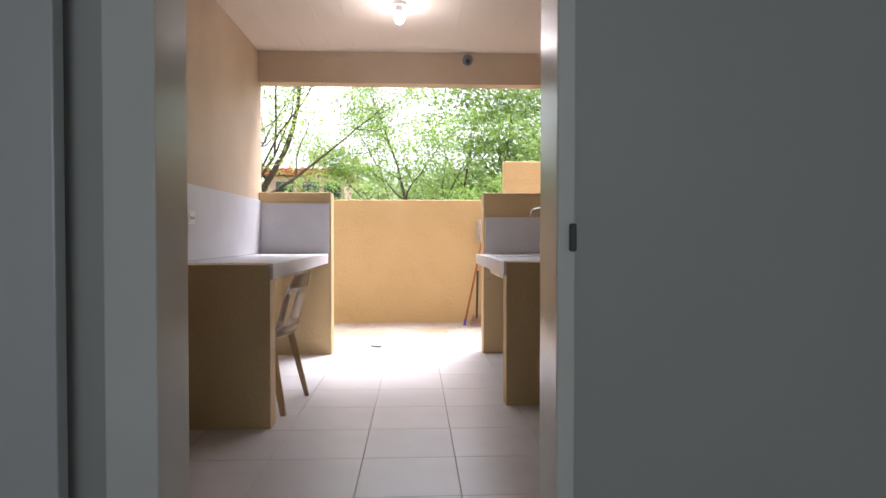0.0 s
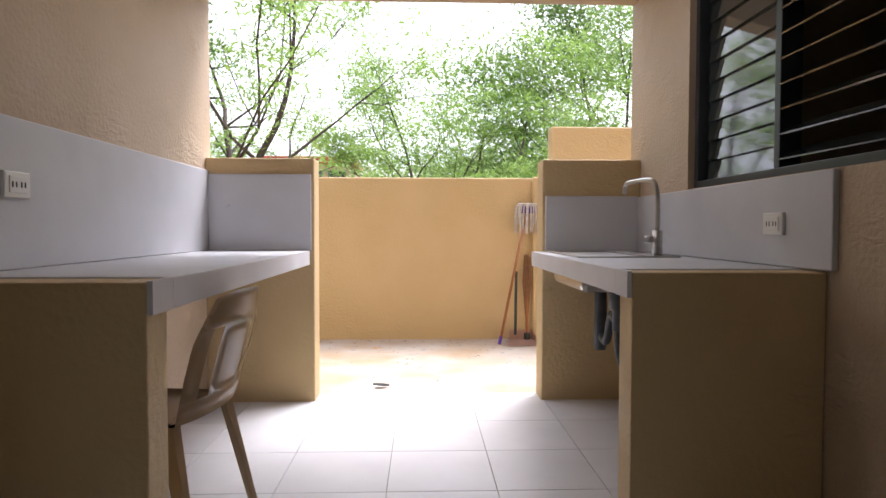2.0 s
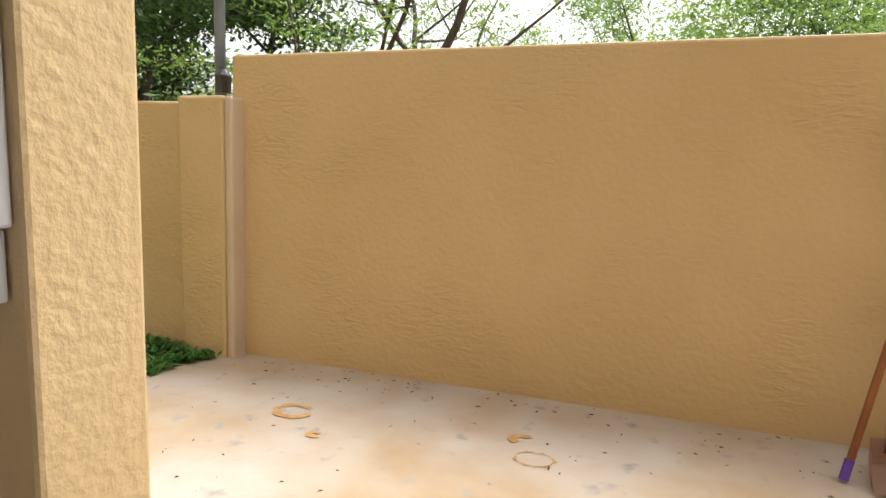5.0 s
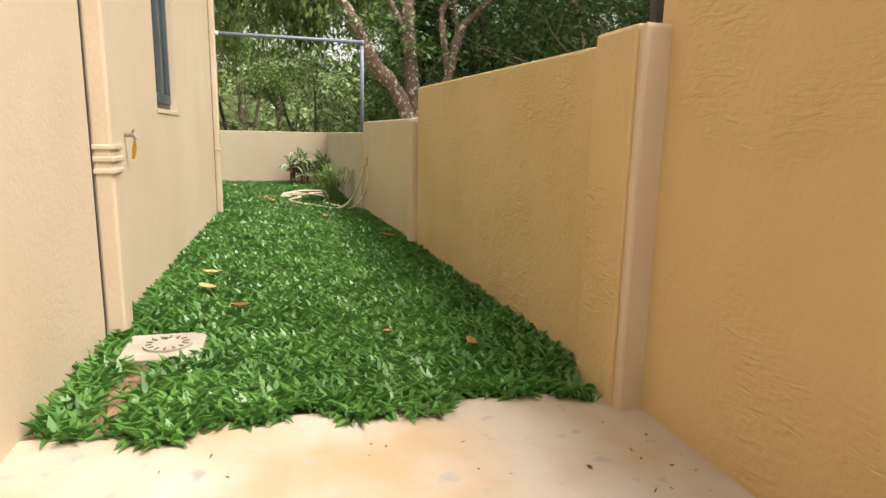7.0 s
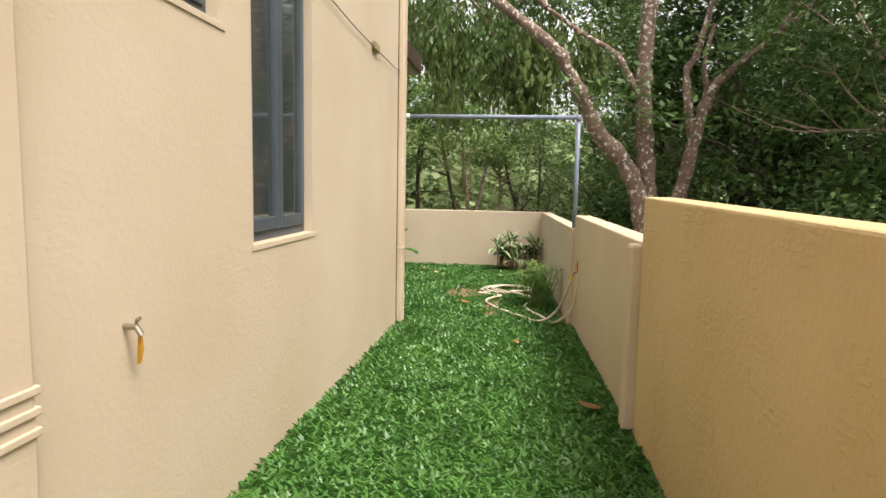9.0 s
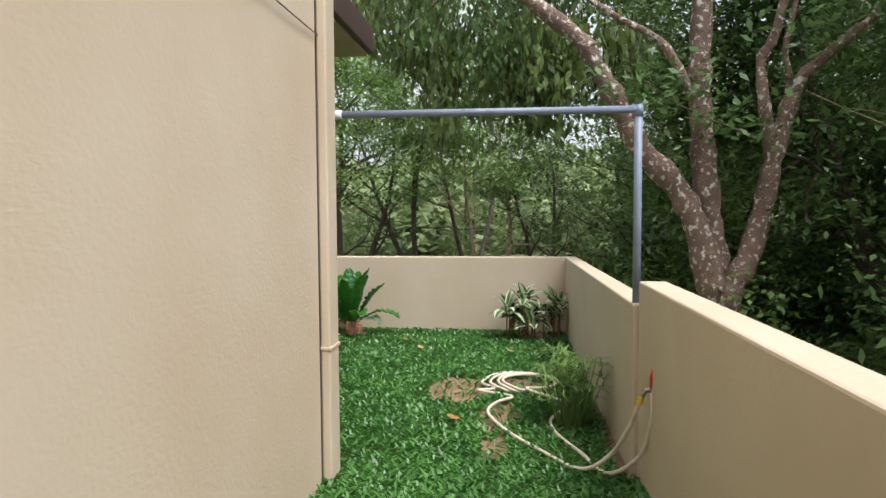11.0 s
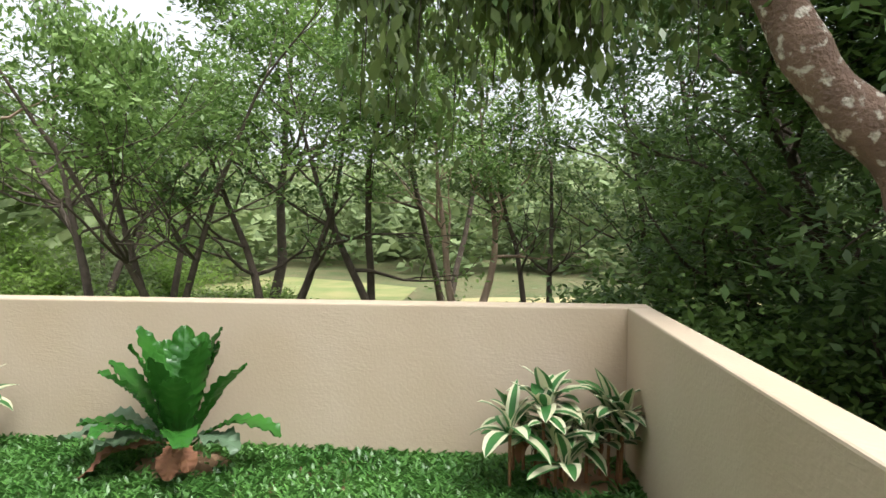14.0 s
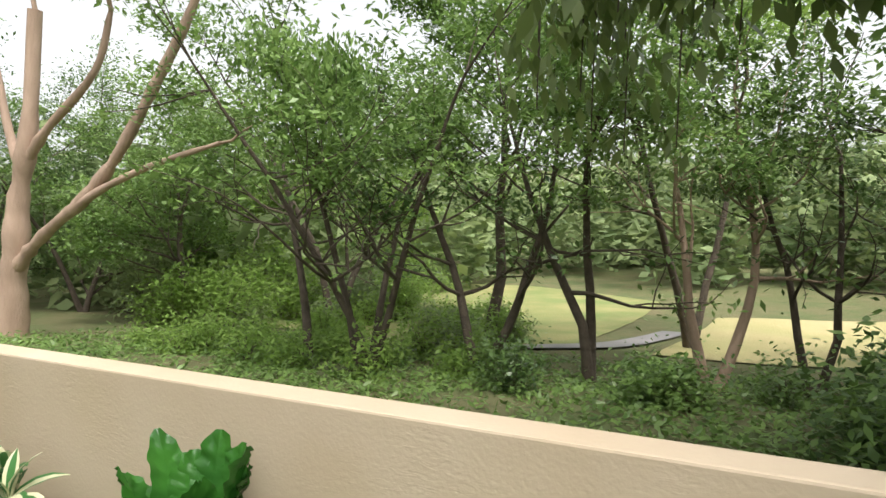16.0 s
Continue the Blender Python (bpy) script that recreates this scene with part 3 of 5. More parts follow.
# ---- plastic chair, tucked under the counter
def monobloc(x, y, turn):
    c = thing("plastic_chair", "glossy beige moulded plastic chair under the counter", "chair")
    bm = bmesh.new()
    rows = []
    for i in range(7):
        u = i / 6
        rows.append([bm.verts.new((-0.20 + 0.40 * v + 0.0, -0.20 + 0.40 * u, 0.42 - 0.02 * math.sin(math.pi * v) * math.sin(math.pi * u) + 0.012 * (u < 0.1))) for v in (0, 0.25, 0.5, 0.75, 1)])
    for a, b in zip(rows, rows[1:]):
        for k in range(4):
            bm.faces.new((a[k], a[k + 1], b[k + 1], b[k]))
    bmesh.ops.solidify(bm, geom=bm.faces[:], thickness=0.014)
    part("seat", bm, CHAIRP, c, smooth=True)

    def back_point(u, v):
        """u across, v up the back."""
        z = 0.42 + 0.37 * v
        half = 0.20 + 0.015 * math.sin(math.pi * v) - 0.05 * max(0, v - 0.65) / 0.35
        xx = (u * 2 - 1) * half
        return (xx, 0.20 + 0.10 * v + 0.035 * (1 - (2 * u - 1) ** 2), z - 0.05 * max(0, v - 0.6) * abs(2 * u - 1) ** 3)

    def back_strip(name, u0, u1, v0, v1, nu, nv):
        bm = bmesh.new()
        g = [[bm.verts.new(back_point(u0 + (u1 - u0) * i / nu, v0 + (v1 - v0) * j / nv)) for i in range(nu + 1)] for j in range(nv + 1)]
        for a, b in zip(g, g[1:]):
            for k in range(nu):
                bm.faces.new((a[k], a[k + 1], b[k + 1], b[k]))
        bmesh.ops.solidify(bm, geom=bm.faces[:], thickness=0.012)
        return part(name, bm, CHAIRP, c, smooth=True)

    back_strip("top_rail", 0, 1, 0.72, 1.0, 12, 4)
    back_strip("bottom_rail", 0, 1, 0.0, 0.17, 12, 2)
    back_strip("side_rail", 0, 0.15, 0.17, 0.72, 2, 6)
    back_strip("side_rail", 0.85, 1, 0.17, 0.72, 2, 6)
    back_strip("back_splat", 0.27, 0.73, 0.17, 0.72, 5, 6)
    for sx in (-1, 1):
        for sy, rake in ((-1, -0.03), (1, 0.07)):
            bm = bmesh.new()
            for (px, py) in ((0, 0),):
                top, bot = Vector((sx * 0.185, sy * 0.185, 0.418)), Vector((sx * 0.225, sy * 0.20 + rake, 0.0))
                vs = []
                for p, w in ((top, 0.042), (bot, 0.026)):
                    vs.append([bm.verts.new(p + Vector(o)) for o in ((-sx * w, 0, 0), (-sx * w * 0.3, -sy * 0.012, 0), (0, 0, 0), (0, -sy * w, 0), (-sx * 0.012, -sy * w, 0), (-sx * 0.014, -sy * 0.016, 0), (-sx * w, -sy * 0.012, 0))])
                for k in range(7):
                    bm.faces.new((vs[0][k], vs[0][(k + 1) % 7], vs[1][(k + 1) % 7], vs[1][k]))
                bm.faces.new(vs[0])
                bm.faces.new(vs[1][::-1])
            part("leg", bm, CHAIRP, c)
    c.matrix_basis = pose(x, y, 0, 0, 0, turn)
    return c


monobloc(-0.90, 3.76, -97)

# ---- mop, broom and dustpan by the yard wall
mop = thing("mop", "string mop with orange stick and purple clamp, head up", "mop", (0.6, 7.0, 0))
part("stick", tube(bmesh.new(), [(0.60, 6.93, 0.0), (0.86, 7.15, 1.13)], 0.012, 10), STICK, mop, smooth=True)
part("cap", tube(bmesh.new(), [(0.598, 6.928, 0.0), (0.613, 6.941, 0.065)], 0.0145, 10), PURPLE, mop)
part("clamp", box(0.80, 7.13, 1.10, 0.93, 7.18, 1.165, 0.01), PURPLE, mop)
bm = bmesh.new()
rng = random.Random(5)
for k in range(46):
    a = rng.uniform(0, 2 * math.pi)
    dx, dy = 0.075 * math.cos(a), 0.035 * math.sin(a)
    n = rng.uniform(0.13, 0.24)
    tube(bm, smooth_line([(0.865 + dx * 0.5, 7.155 + dy * 0.5, 1.16), (0.865 + dx * 0.9, 7.15 + dy * 0.9, 1.185), (0.865 + dx * 1.35, 7.15 + dy * 1.25, 1.14), (0.865 + dx * 1.3 + rng.uniform(-0.012, 0.012), 7.15 + dy * 1.2, 1.16 - n)], 3), 0.006, 5)
part("mop_head", bm, COTTON, mop, "loose grey cotton strings")
br = thing("broom", "soft brown fibre broom standing head up by the wall", "broom", (0.87, 7.13, 0))
part("stick", tube(bmesh.new(), [(0.855, 7.07, 0.0), (0.865, 7.16, 0.42)], 0.013, 8), STICK, br)
part("grip", tube(bmesh.new(), [(0.855, 7.07, 0.0), (0.857, 7.085, 0.07)], 0.028, 10), DARKP, br)
bm = bmesh.new()
for k in range(60):
    a, r = rng.uniform(0, 6.28), rng.uniform(0, 1)
    tube(bm, [(0.862 + 0.014 * r * math.cos(a), 7.14 + 0.012 * r * math.sin(a), 0.22), (0.865 + 0.042 * r * math.cos(a), 7.17 + 0.03 * r * math.sin(a), 0.50), (0.868 + 0.03 * r * math.cos(a), 7.185 + 0.025 * r * math.sin(a), 0.70 + 0.05 * rng.random())], [0.003, 0.004, 0.002], 4)
part("brush", bm, STRAW, br)
dp = thing("dustpan", "long-handled plastic dustpan on the concrete", "dustpan", (0.8, 7.0, 0))
bm = bmesh.new()
fl = [bm.verts.new(p) for p in ((0.66, 6.86, 0.0), (0.94, 6.90, 0.0), (0.90, 7.08, 0.02), (0.70, 7.06, 0.02))]
bm.faces.new(fl)
tops = [bm.verts.new(p) for p in ((0.66, 6.86, 0.012), (0.94, 6.90, 0.012), (0.90, 7.09, 0.10), (0.70, 7.07, 0.10))]
for a, b in ((1, 2), (2, 3), (3, 0)):
    bm.faces.new((fl[a], fl[b], tops[b], tops[a]))
bmesh.ops.solidify(bm, geom=bm.faces[:], thickness=0.004)
part("pan", bm, surface("dusty_pink_plastic", (0.55, 0.36, 0.28), (0.46, 0.30, 0.23), 8, 0.5, bump=0.1), dp)
part("handle", tube(bmesh.new(), [(0.75, 7.05, 0.06), (0.765, 7.11, 0.60)], 0.013, 8), surface("dark_green_plastic", (0.03, 0.045, 0.04), (0.04, 0.055, 0.05), 8, 0.4), dp)

# ---- house details
def downspout(x0, x1, deep, z_band, label, y=HY, top=4.5):
    d = thing("downspout", label, "downspout", ((x0 + x1) / 2, y, 0), "boxed downspouts")
    zb = lawn_z(x0) - 0.02
    part("pipe", box(x0, y + 0.001, zb, x1, y + deep, top, 0.012), CREAM, d)
    for z in z_band:
        part("band", box(x0 - 0.007, y + 0.001, z, x1 + 0.006, y + deep + 0.007, z + 0.022, 0.004), CREAM, d)
    part("gap", box(x1 + 0.001, y + 0.0005, zb, x1 + 0.012, y + 0.004, top), DARKP, d, "dark open joint beside the pipe")
    return d


downspout(-3.155, -3.01, 0.08, (0.685, 0.735, 0.785), "square cream painted downspout with raised bands")
downspout(HX - 0.015, -8.03, 0.06, (0.62,), "square cream painted corner downspout")


def casement(name, x0, x1, z0, z1, leaves, label):
    w = tagged(new(name), label, "window", kind="structure")
    ya, yb = HY - 0.11, HY - 0.05
    part("window_frame", box(x0, ya, z0, x1, yb, z0 + 0.045, 0.004), FRAMEG, w)
    part("window_frame", box(x0, ya, z1 - 0.045, x1, yb, z1, 0.004), FRAMEG, w)
    part("window_frame", box(x0, ya, z0 + 0.045, x0 + 0.04, yb, z1 - 0.045, 0.004), FRAMEG, w)
    part("window_frame", box(x1 - 0.04, ya, z0 + 0.045, x1, yb, z1 - 0.045, 0.004), FRAMEG, w)
    step = (x1 - x0 - 0.08) / leaves
    for k in range(leaves):
        a, b = x0 + 0.04 + k * step, x0 + 0.04 + (k + 1) * step
        bm = box(a, yb - 0.035, z0 + 0.047, a + 0.05, yb + 0.015, z1 - 0.047, 0.004)
        bm_box(bm, b - 0.05, yb - 0.035, z0 + 0.047, b, yb + 0.015, z1 - 0.047, 0.004)
        bm_box(bm, a + 0.05, yb - 0.035, z0 + 0.047, b - 0.05, yb + 0.015, z0 + 0.11, 0.004)
        sash = part("sash", bm, FRAMEG, w)
        part("pane", box(a + 0.051, yb - 0.012, z0 + 0.111, b - 0.051, yb - 0.006, z1 - 0.048), GLASS, sash, "dark window glass")
    part("window_sill", box(x0 - 0.05, yb + 0.016, z0 - 0.03, x1 + 0.02, HY + 0.006, z0 - 0.001, 0.003), CREAM, w)
    return w


casement("window_3", HW[0], HW[1], HW[2], HW[3], 2, "tall slate-grey casement window in the cream wall")
casement("window_4", HV[0], HV[1], HV[2], HV[3], 1, "small brown framed high window")
ev = thing("roof_eave", "dark brown fascia and tan soffit of the roof edge", "eave", (HX - 0.5, 4, 2.3))
part("fascia", box(HX - 0.97, 1.0, 2.58, HX - 0.005, 5.42, 2.76, 0.006), EAVE, ev)
part("soffit", box(HX - 0.93, 1.0, 2.555, HX - 0.006, 5.38, 2.578), SOFFIT, ev)

sp = thing("yard_tap", "small metal garden tap with an orange rag", "tap", (-3.60, HY, 0.82))
part("pipe", tube(bmesh.new(), [(-3.60, HY, 0.84), (-3.60, HY + 0.04, 0.84), (-3.602, HY + 0.055, 0.815)], 0.01, 8), BRASSY, sp)
part("lever", tube(bmesh.new(), [(-3.60, HY + 0.04, 0.85), (-3.60, HY + 0.042, 0.862), (-3.615, HY + 0.045, 0.865)], 0.006, 6), BRASSY, sp)
part("rag", tube(bmesh.new(), [(-3.61, HY + 0.045, 0.81), (-3.62, HY + 0.04, 0.77), (-3.625, HY + 0.03, 0.72)], [0.006, 0.011, 0.007], 6), surface("orange_rag_cloth", (0.60, 0.30, 0.03), (0.5, 0.24, 0.03), 9, 0.8), sp, "orange-yellow rag tied to the tap")
cl = thing("clothes_line", "thin sagging line along the house wall with a clip", "wire", (-6.5, HY, 2.4))
part("wire", tube(bmesh.new(), smooth_line([(-5.1, HY + 0.012, 2.45), (-6.3, HY + 0.02, 2.39), (-7.5, HY + 0.02, 2.385), (-8.2, HY + 0.012, 2.40)], 4), 0.004, 5), DARKP, cl)
part("clip", box(-7.05, HY + 0.004, 2.37, -6.86, HY + 0.03, 2.43, 0.004), surface("khaki_clip", (0.30, 0.24, 0.12), (0.25, 0.2, 0.1), 8, 0.6), cl)

gf = thing("pipe_arch", "blue-grey painted pipe post and crossbar over the lawn", "pipe arch", (-8.47, YB, 0.8))
part("post", tube(bmesh.new(), [(-8.43, YB - 0.07, 0.80), (-8.43, YB - 0.07, 2.01)], 0.024, 12), PVC, gf, smooth=True)
part("crossbar", tube(bmesh.new(), [(-8.43, YB - 0.07, 2.005), (-8.22, HY + 0.03, 1.985)], 0.022, 12), PVC, gf, smooth=True)
part("elbow", tube(bmesh.new(), [(-8.43, YB - 0.07, 1.965), (-8.43, YB - 0.07, 2.03)], 0.028, 12), PVC, gf, smooth=True)
part("end_sleeve", tube(bmesh.new(), [(-8.225, HY + 0.09, 1.986), (-8.22, HY + 0.005, 1.985)], 0.026, 12), WHITEP, gf, smooth=True)
pp = thing("pipe_post", "blue-grey painted pipe post on the yard wall", "post", (-2.05, YB + 0.09, 1.26))
part("post", tube(bmesh.new(), [(-2.05, YB + 0.07, 1.24), (-2.05, YB + 0.07, 3.0)], 0.026, 12), PVC, pp, smooth=True)
part("wrap", tube(bmesh.new(), [(-2.03, YB + 0.065, 1.25), (-2.03, YB + 0.065, 1.33), (-2.03, YB + 0.07, 1.36)], [0.035, 0.04, 0.02], 8), DARKP, pp, "dark cloth tied round the foot")

# ---- hose and hose tap
def hz(x, y, up=0.016):
    return (x, y, lawn_z(x) + up + 0.012)


ht = thing("hose_tap", "garden tap with a red handle and yellow connector", "tap", (-8.0, YB, 0.48))
part("body", tube(bmesh.new(), [(-8.02, YB - 0.02, 0.46), (-8.02, YB - 0.09, 0.45), (-8.03, YB - 0.11, 0.41)], 0.014, 8), BRASSY, ht)
part("handle", tube(bmesh.new(), [(-8.0, YB - 0.06, 0.465), (-7.99, YB - 0.055, 0.53), (-7.985, YB - 0.05, 0.575)], [0.014, 0.022, 0.016], 10), RED, ht, "red plastic handle", True)
part("connector", tube(bmesh.new(), [(-8.03, YB - 0.11, 0.415), (-8.035, YB - 0.12, 0.37)], 0.017, 10), YELLOW, ht)
hose = thing("garden_hose", "cream garden hose coiled on the lawn", "hose", (-10.2, 6.45, -0.14))
line = [(-8.036, YB - 0.12, 0.38), (-8.10, YB - 0.16, 0.22), (-8.25, YB - 0.24, 0.0), hz(-8.35, 6.85), hz(-8.62, 6.62), hz(-8.95, 6.40), hz(-9.35, 6.24), hz(-9.62, 6.30), hz(-9.78, 6.42), hz(-9.88, 6.25), hz(-9.95, 6.12)]
rng = random.Random(8)
for lap in range(4):
    for k in range(10):
        a = -2.4 + 2 * math.pi * k / 10
        r = 0.30 - 0.03 * lap + rng.uniform(-0.015, 0.015)
        line.append(hz(-10.25 + 1.15 * r * math.cos(a) * -1 + 0.05 * lap, 6.48 + 1.1 * r * math.sin(a) + 0.03 * lap, 0.018 + 0.016 * lap))
line += [hz(-9.6, 6.85, 0.03), hz(-9.25, 6.72), hz(-8.95, 6.74), hz(-8.6, 6.88), hz(-8.3, 7.0), (-8.12, YB - 0.10, 0.05), (-8.0, YB - 0.06, 0.30), (-8.0, YB - 0.06, 0.44)]
part("tubing", tube(bmesh.new(), smooth_line(line, 5), 0.0125, 8), HOSE, hose, smooth=True)

# ---- drain cover, stains, fallen leaves
dc = thing("drain_cover", "round cement drain cover beside the downspout", "drain cover", (-2.79, 5.63, 0))
part("slab", box(-2.96, 5.47, -0.05, -2.64, 5.78, 0.0, 0.01), CEMENT, dc)
part("lid", tube(bmesh.new(), [(-2.80, 5.64, -0.002), (-2.80, 5.64, 0.010)], 0.095, 20), CEMENT, dc)
for k in range(14):
    a = 2 * math.pi * k / 14
    m = box(-0.012, -0.004, 0, 0.012, 0.004, 0.003)
    bmesh.ops.transform(m, matrix=pose(-2.80 + 0.073 * math.cos(a), 5.64 + 0.073 * math.sin(a), 0.0095, 0, 0, math.degrees(a)), verts=m.verts)
    part("slot", m, DARKP, dc)


def ring_stain(x, y, r, arc, w):
    bm = bmesh.new()
    prev = None
    rr = random.Random(int(x * 100))
    for k in range(25):
        a = arc * k / 24 + 0.8
        ra, rb = r * (1 + rr.uniform(-0.06, 0.06)), (r + w) * (1 + rr.uniform(-0.10, 0.10))
        cur = [bm.verts.new((x + q * math.cos(a), y + q * math.sin(a) * 0.8, -0.0065)) for q in (ra, rb)]
        if prev:
            bm.faces.new((prev[0], prev[1], cur[1], cur[0]))
        prev = cur
    return tagged(part("rust_stain", bm, RUST), "orange rust ring stain on the concrete", "stain", "rust stains")


ring_stain(-1.26, 6.73, 0.055, 5.4, 0.028)
ring_stain(-0.40, 6.83, 0.02, 3.6, 0.03)
ring_stain(-0.33, 6.70, 0.06, 6.1, 0.006)
ring_stain(-1.08, 6.58, 0.012, 5.0, 0.02)
bm = bmesh.new()
rng = random.Random(11)
for k in range(230):
    x, y = rng.uniform(-1.85, 1.3), rng.uniform(5.55, 7.22)
    if rng.random() < 0.4:
        y = 7.22 - abs(rng.gauss(0, 0.12))
    a, s = rng.uniform(0, 6.28), rng.uniform(0.004, 0.014)
    d, e = Vector((math.cos(a), math.sin(a), 0)) * s, Vector((-math.sin(a), math.cos(a), 0)) * rng.uniform(0.0015, 0.004)
    z = Vector((x, y, -0.0055))
    bm.faces.new([bm.verts.new(z + q) for q in (-d, -e, d, e + Vector((0, 0, 0.003)))])
tagged(part("litter", bm, surface("dark_plant_litter", (0.06, 0.045, 0.03), (0.12, 0.09, 0.06), 9, 0.9)), "scattered dark bits of plant litter on concrete", "litter", kind="stuff")


def fallen_leaf(x, y, length, turn, mat, label, z=None):
    bm = bmesh.new()
    n = 7
    rows = []
    for i in range(n):
        u = i / (n - 1)
        w = 0.24 * length * math.sin(math.pi * min(1, 0.06 + u * 0.94)) ** 0.8
        rows.append([bm.verts.new(((u - 0.5) * length, s * w, 0.15 * length * (abs(s) * 0.7 + (u - 0.5) ** 2))) for s in (-1, 0, 1)])
    for a, b in zip(rows, rows[1:]):
        for k in range(2):
            bm.faces.new((a[k], a[k + 1], b[k + 1], b[k]))
    bmesh.ops.solidify(bm, geom=bm.faces[:], thickness=0.0015)
    ob = part("fallen_leaf", bm, mat, smooth=True)
    ob.matrix_basis = pose(x, y, (lawn_z(x) + 0.055) if z is None else z, 4, 6, turn)
    return tagged(ob, label, "leaf", "fallen leaves")


PALELEAF = surface("pale_yellow_leaf", (0.68, 0.55, 0.26), (0.60, 0.46, 0.20), 20, 0.6, bump=0.2)
for x, y, s, a, pale in ((-4.14, 5.68, 0.12, 100, 1), (-3.72, 5.70, 0.12, 60, 1), (-3.27, 5.90, 0.10, 110, 0), (-5.55, 7.03, 0.15, 70, 0), (-2.70, 6.54, 0.05, 120, 0), (-2.48, 6.85, 0.08, 10, 0),
                         (-11.47, 5.36, 0.13, 30, 1), (-11.39, 6.38, 0.09, 80, 1), (-11.1, 6.90, 0.12, 150, 1), (-9.1, 6.0, 0.12, 60, 0), (-11.9, 5.1, 0.1, 10, 0), (-10.4, 4.6, 0.1, 0, 1), (-7.2, 6.6, 0.10, 30, 0)):
    fallen_leaf(x, y, s, a, PALELEAF if pale else DRY, "pale yellow fallen leaf on the lawn" if pale else "curled brown fallen leaf on the lawn")
fallen_leaf(-0.30, 5.60, 0.10, 5, DARKP, "black dry pod lying on the concrete", 0.0)

# ---- door leaf and strike plate
door = tagged(new("door_1"), "plain grey painted door standing open into the room", "door", kind="structure")
part("leaf", box(-1.46, Y0 - 0.235, 0.01, -0.66, Y0 - 0.195, 2.03, 0.004), DOORP, door)
part("latch_box", box(0.385, Y0 - 0.185, 0.95, 0.40, Y0 - 0.172, 1.01, 0.004), PIPEG, rj)

# ---- plants
def quad_mesh(name, verts, mat, parent=None, per=4, label=""):
    """A mesh of loose four-cornered leaves from an array of corners."""
    n = len(verts) // per
    me = bpy.data.meshes.new(name)
    me.vertices.add(len(verts))
    me.vertices.foreach_set("co", np.asarray(verts, dtype=np.float32).ravel())
    me.loops.add(n * per)
    me.loops.foreach_set("vertex_index", np.arange(n * per, dtype=np.int32))
    me.polygons.add(n)
    me.polygons.foreach_set("loop_start", np.arange(0, n * per, per, dtype=np.int32))
    me.update(calc_edges=True)
    me.materials.append(mat)
    ob = new(name, me)
    if parent is not None:
        ob.parent = parent
        ob.matrix_parent_inverse = parent.matrix_basis.inverted()
    if label:
        ob["label"] = label
    return ob


def leaf_quads(rs, centres, size, droop=0.3, wide=0.42, hang=False):
    """Rhombic leaves at the centres, in random turns."""
    n = len(centres)
    a = rs.uniform(0, 2 * np.pi, n)
    pitch = rs.normal(-1.15, 0.3, n) if hang else rs.normal(-droop, 0.4, n)
    s = size * rs.uniform(0.6, 1.3, n)
    d = np.stack([np.cos(a) * np.cos(pitch), np.sin(a) * np.cos(pitch), np.sin(pitch)], 1)
    side = np.cross(d, np.array([0, 0, 1.0]) + rs.normal(0, 0.38, (n, 3)))
    side /= np.linalg.norm(side, axis=1)[:, None] + 1e-6
    c = np.asarray(centres)
    L, W = (s / 2)[:, None], (s * wide / 2)[:, None]
    mid = c - d * L * 0.15
    return np.stack([c - d * L, mid + side * W, c + d * L, mid - side * W], 1).reshape(-1, 3)


def grow(rs, bm, start, direction, length, radius, depth, tips, bend=0.25, split=3, up=0.12):
    """A limb with side branches; end points go to tips."""
    pts, rad = [Vector(start)], [radius]
    d = Vector(direction).normalized()
    steps = 5 if depth > 0 else 4
    for k in range(steps):
        d = (d + Vector(rs.normal(0, bend, 3)) * 0.6 + Vector((0, 0, up * 0.5))).normalized()
        pts.append(pts[-1] + d * (length / steps))
        rad.append(radius * (1 - 0.62 * (k + 1) / steps))
    tube(bm, pts, rad, 6 if radius > 0.03 else 4, False)
    if depth == 0:
        for p in pts[1:]:
            tips.append(tuple(p))
        return
    for k in range(split):
        i = rs.randint(2, steps + 1)
        sd = (d + Vector(rs.normal(0, 0.75, 3))).normalized()
        grow(rs, bm, pts[i], sd, length * rs.uniform(0.5, 0.75), max(rad[i] * 0.75, 0.008), depth - 1, tips, bend, split, up)
    grow(rs, bm, pts[-1], d, length * 0.6, max(rad[-1], 0.008), depth - 1, tips, bend, split, up)


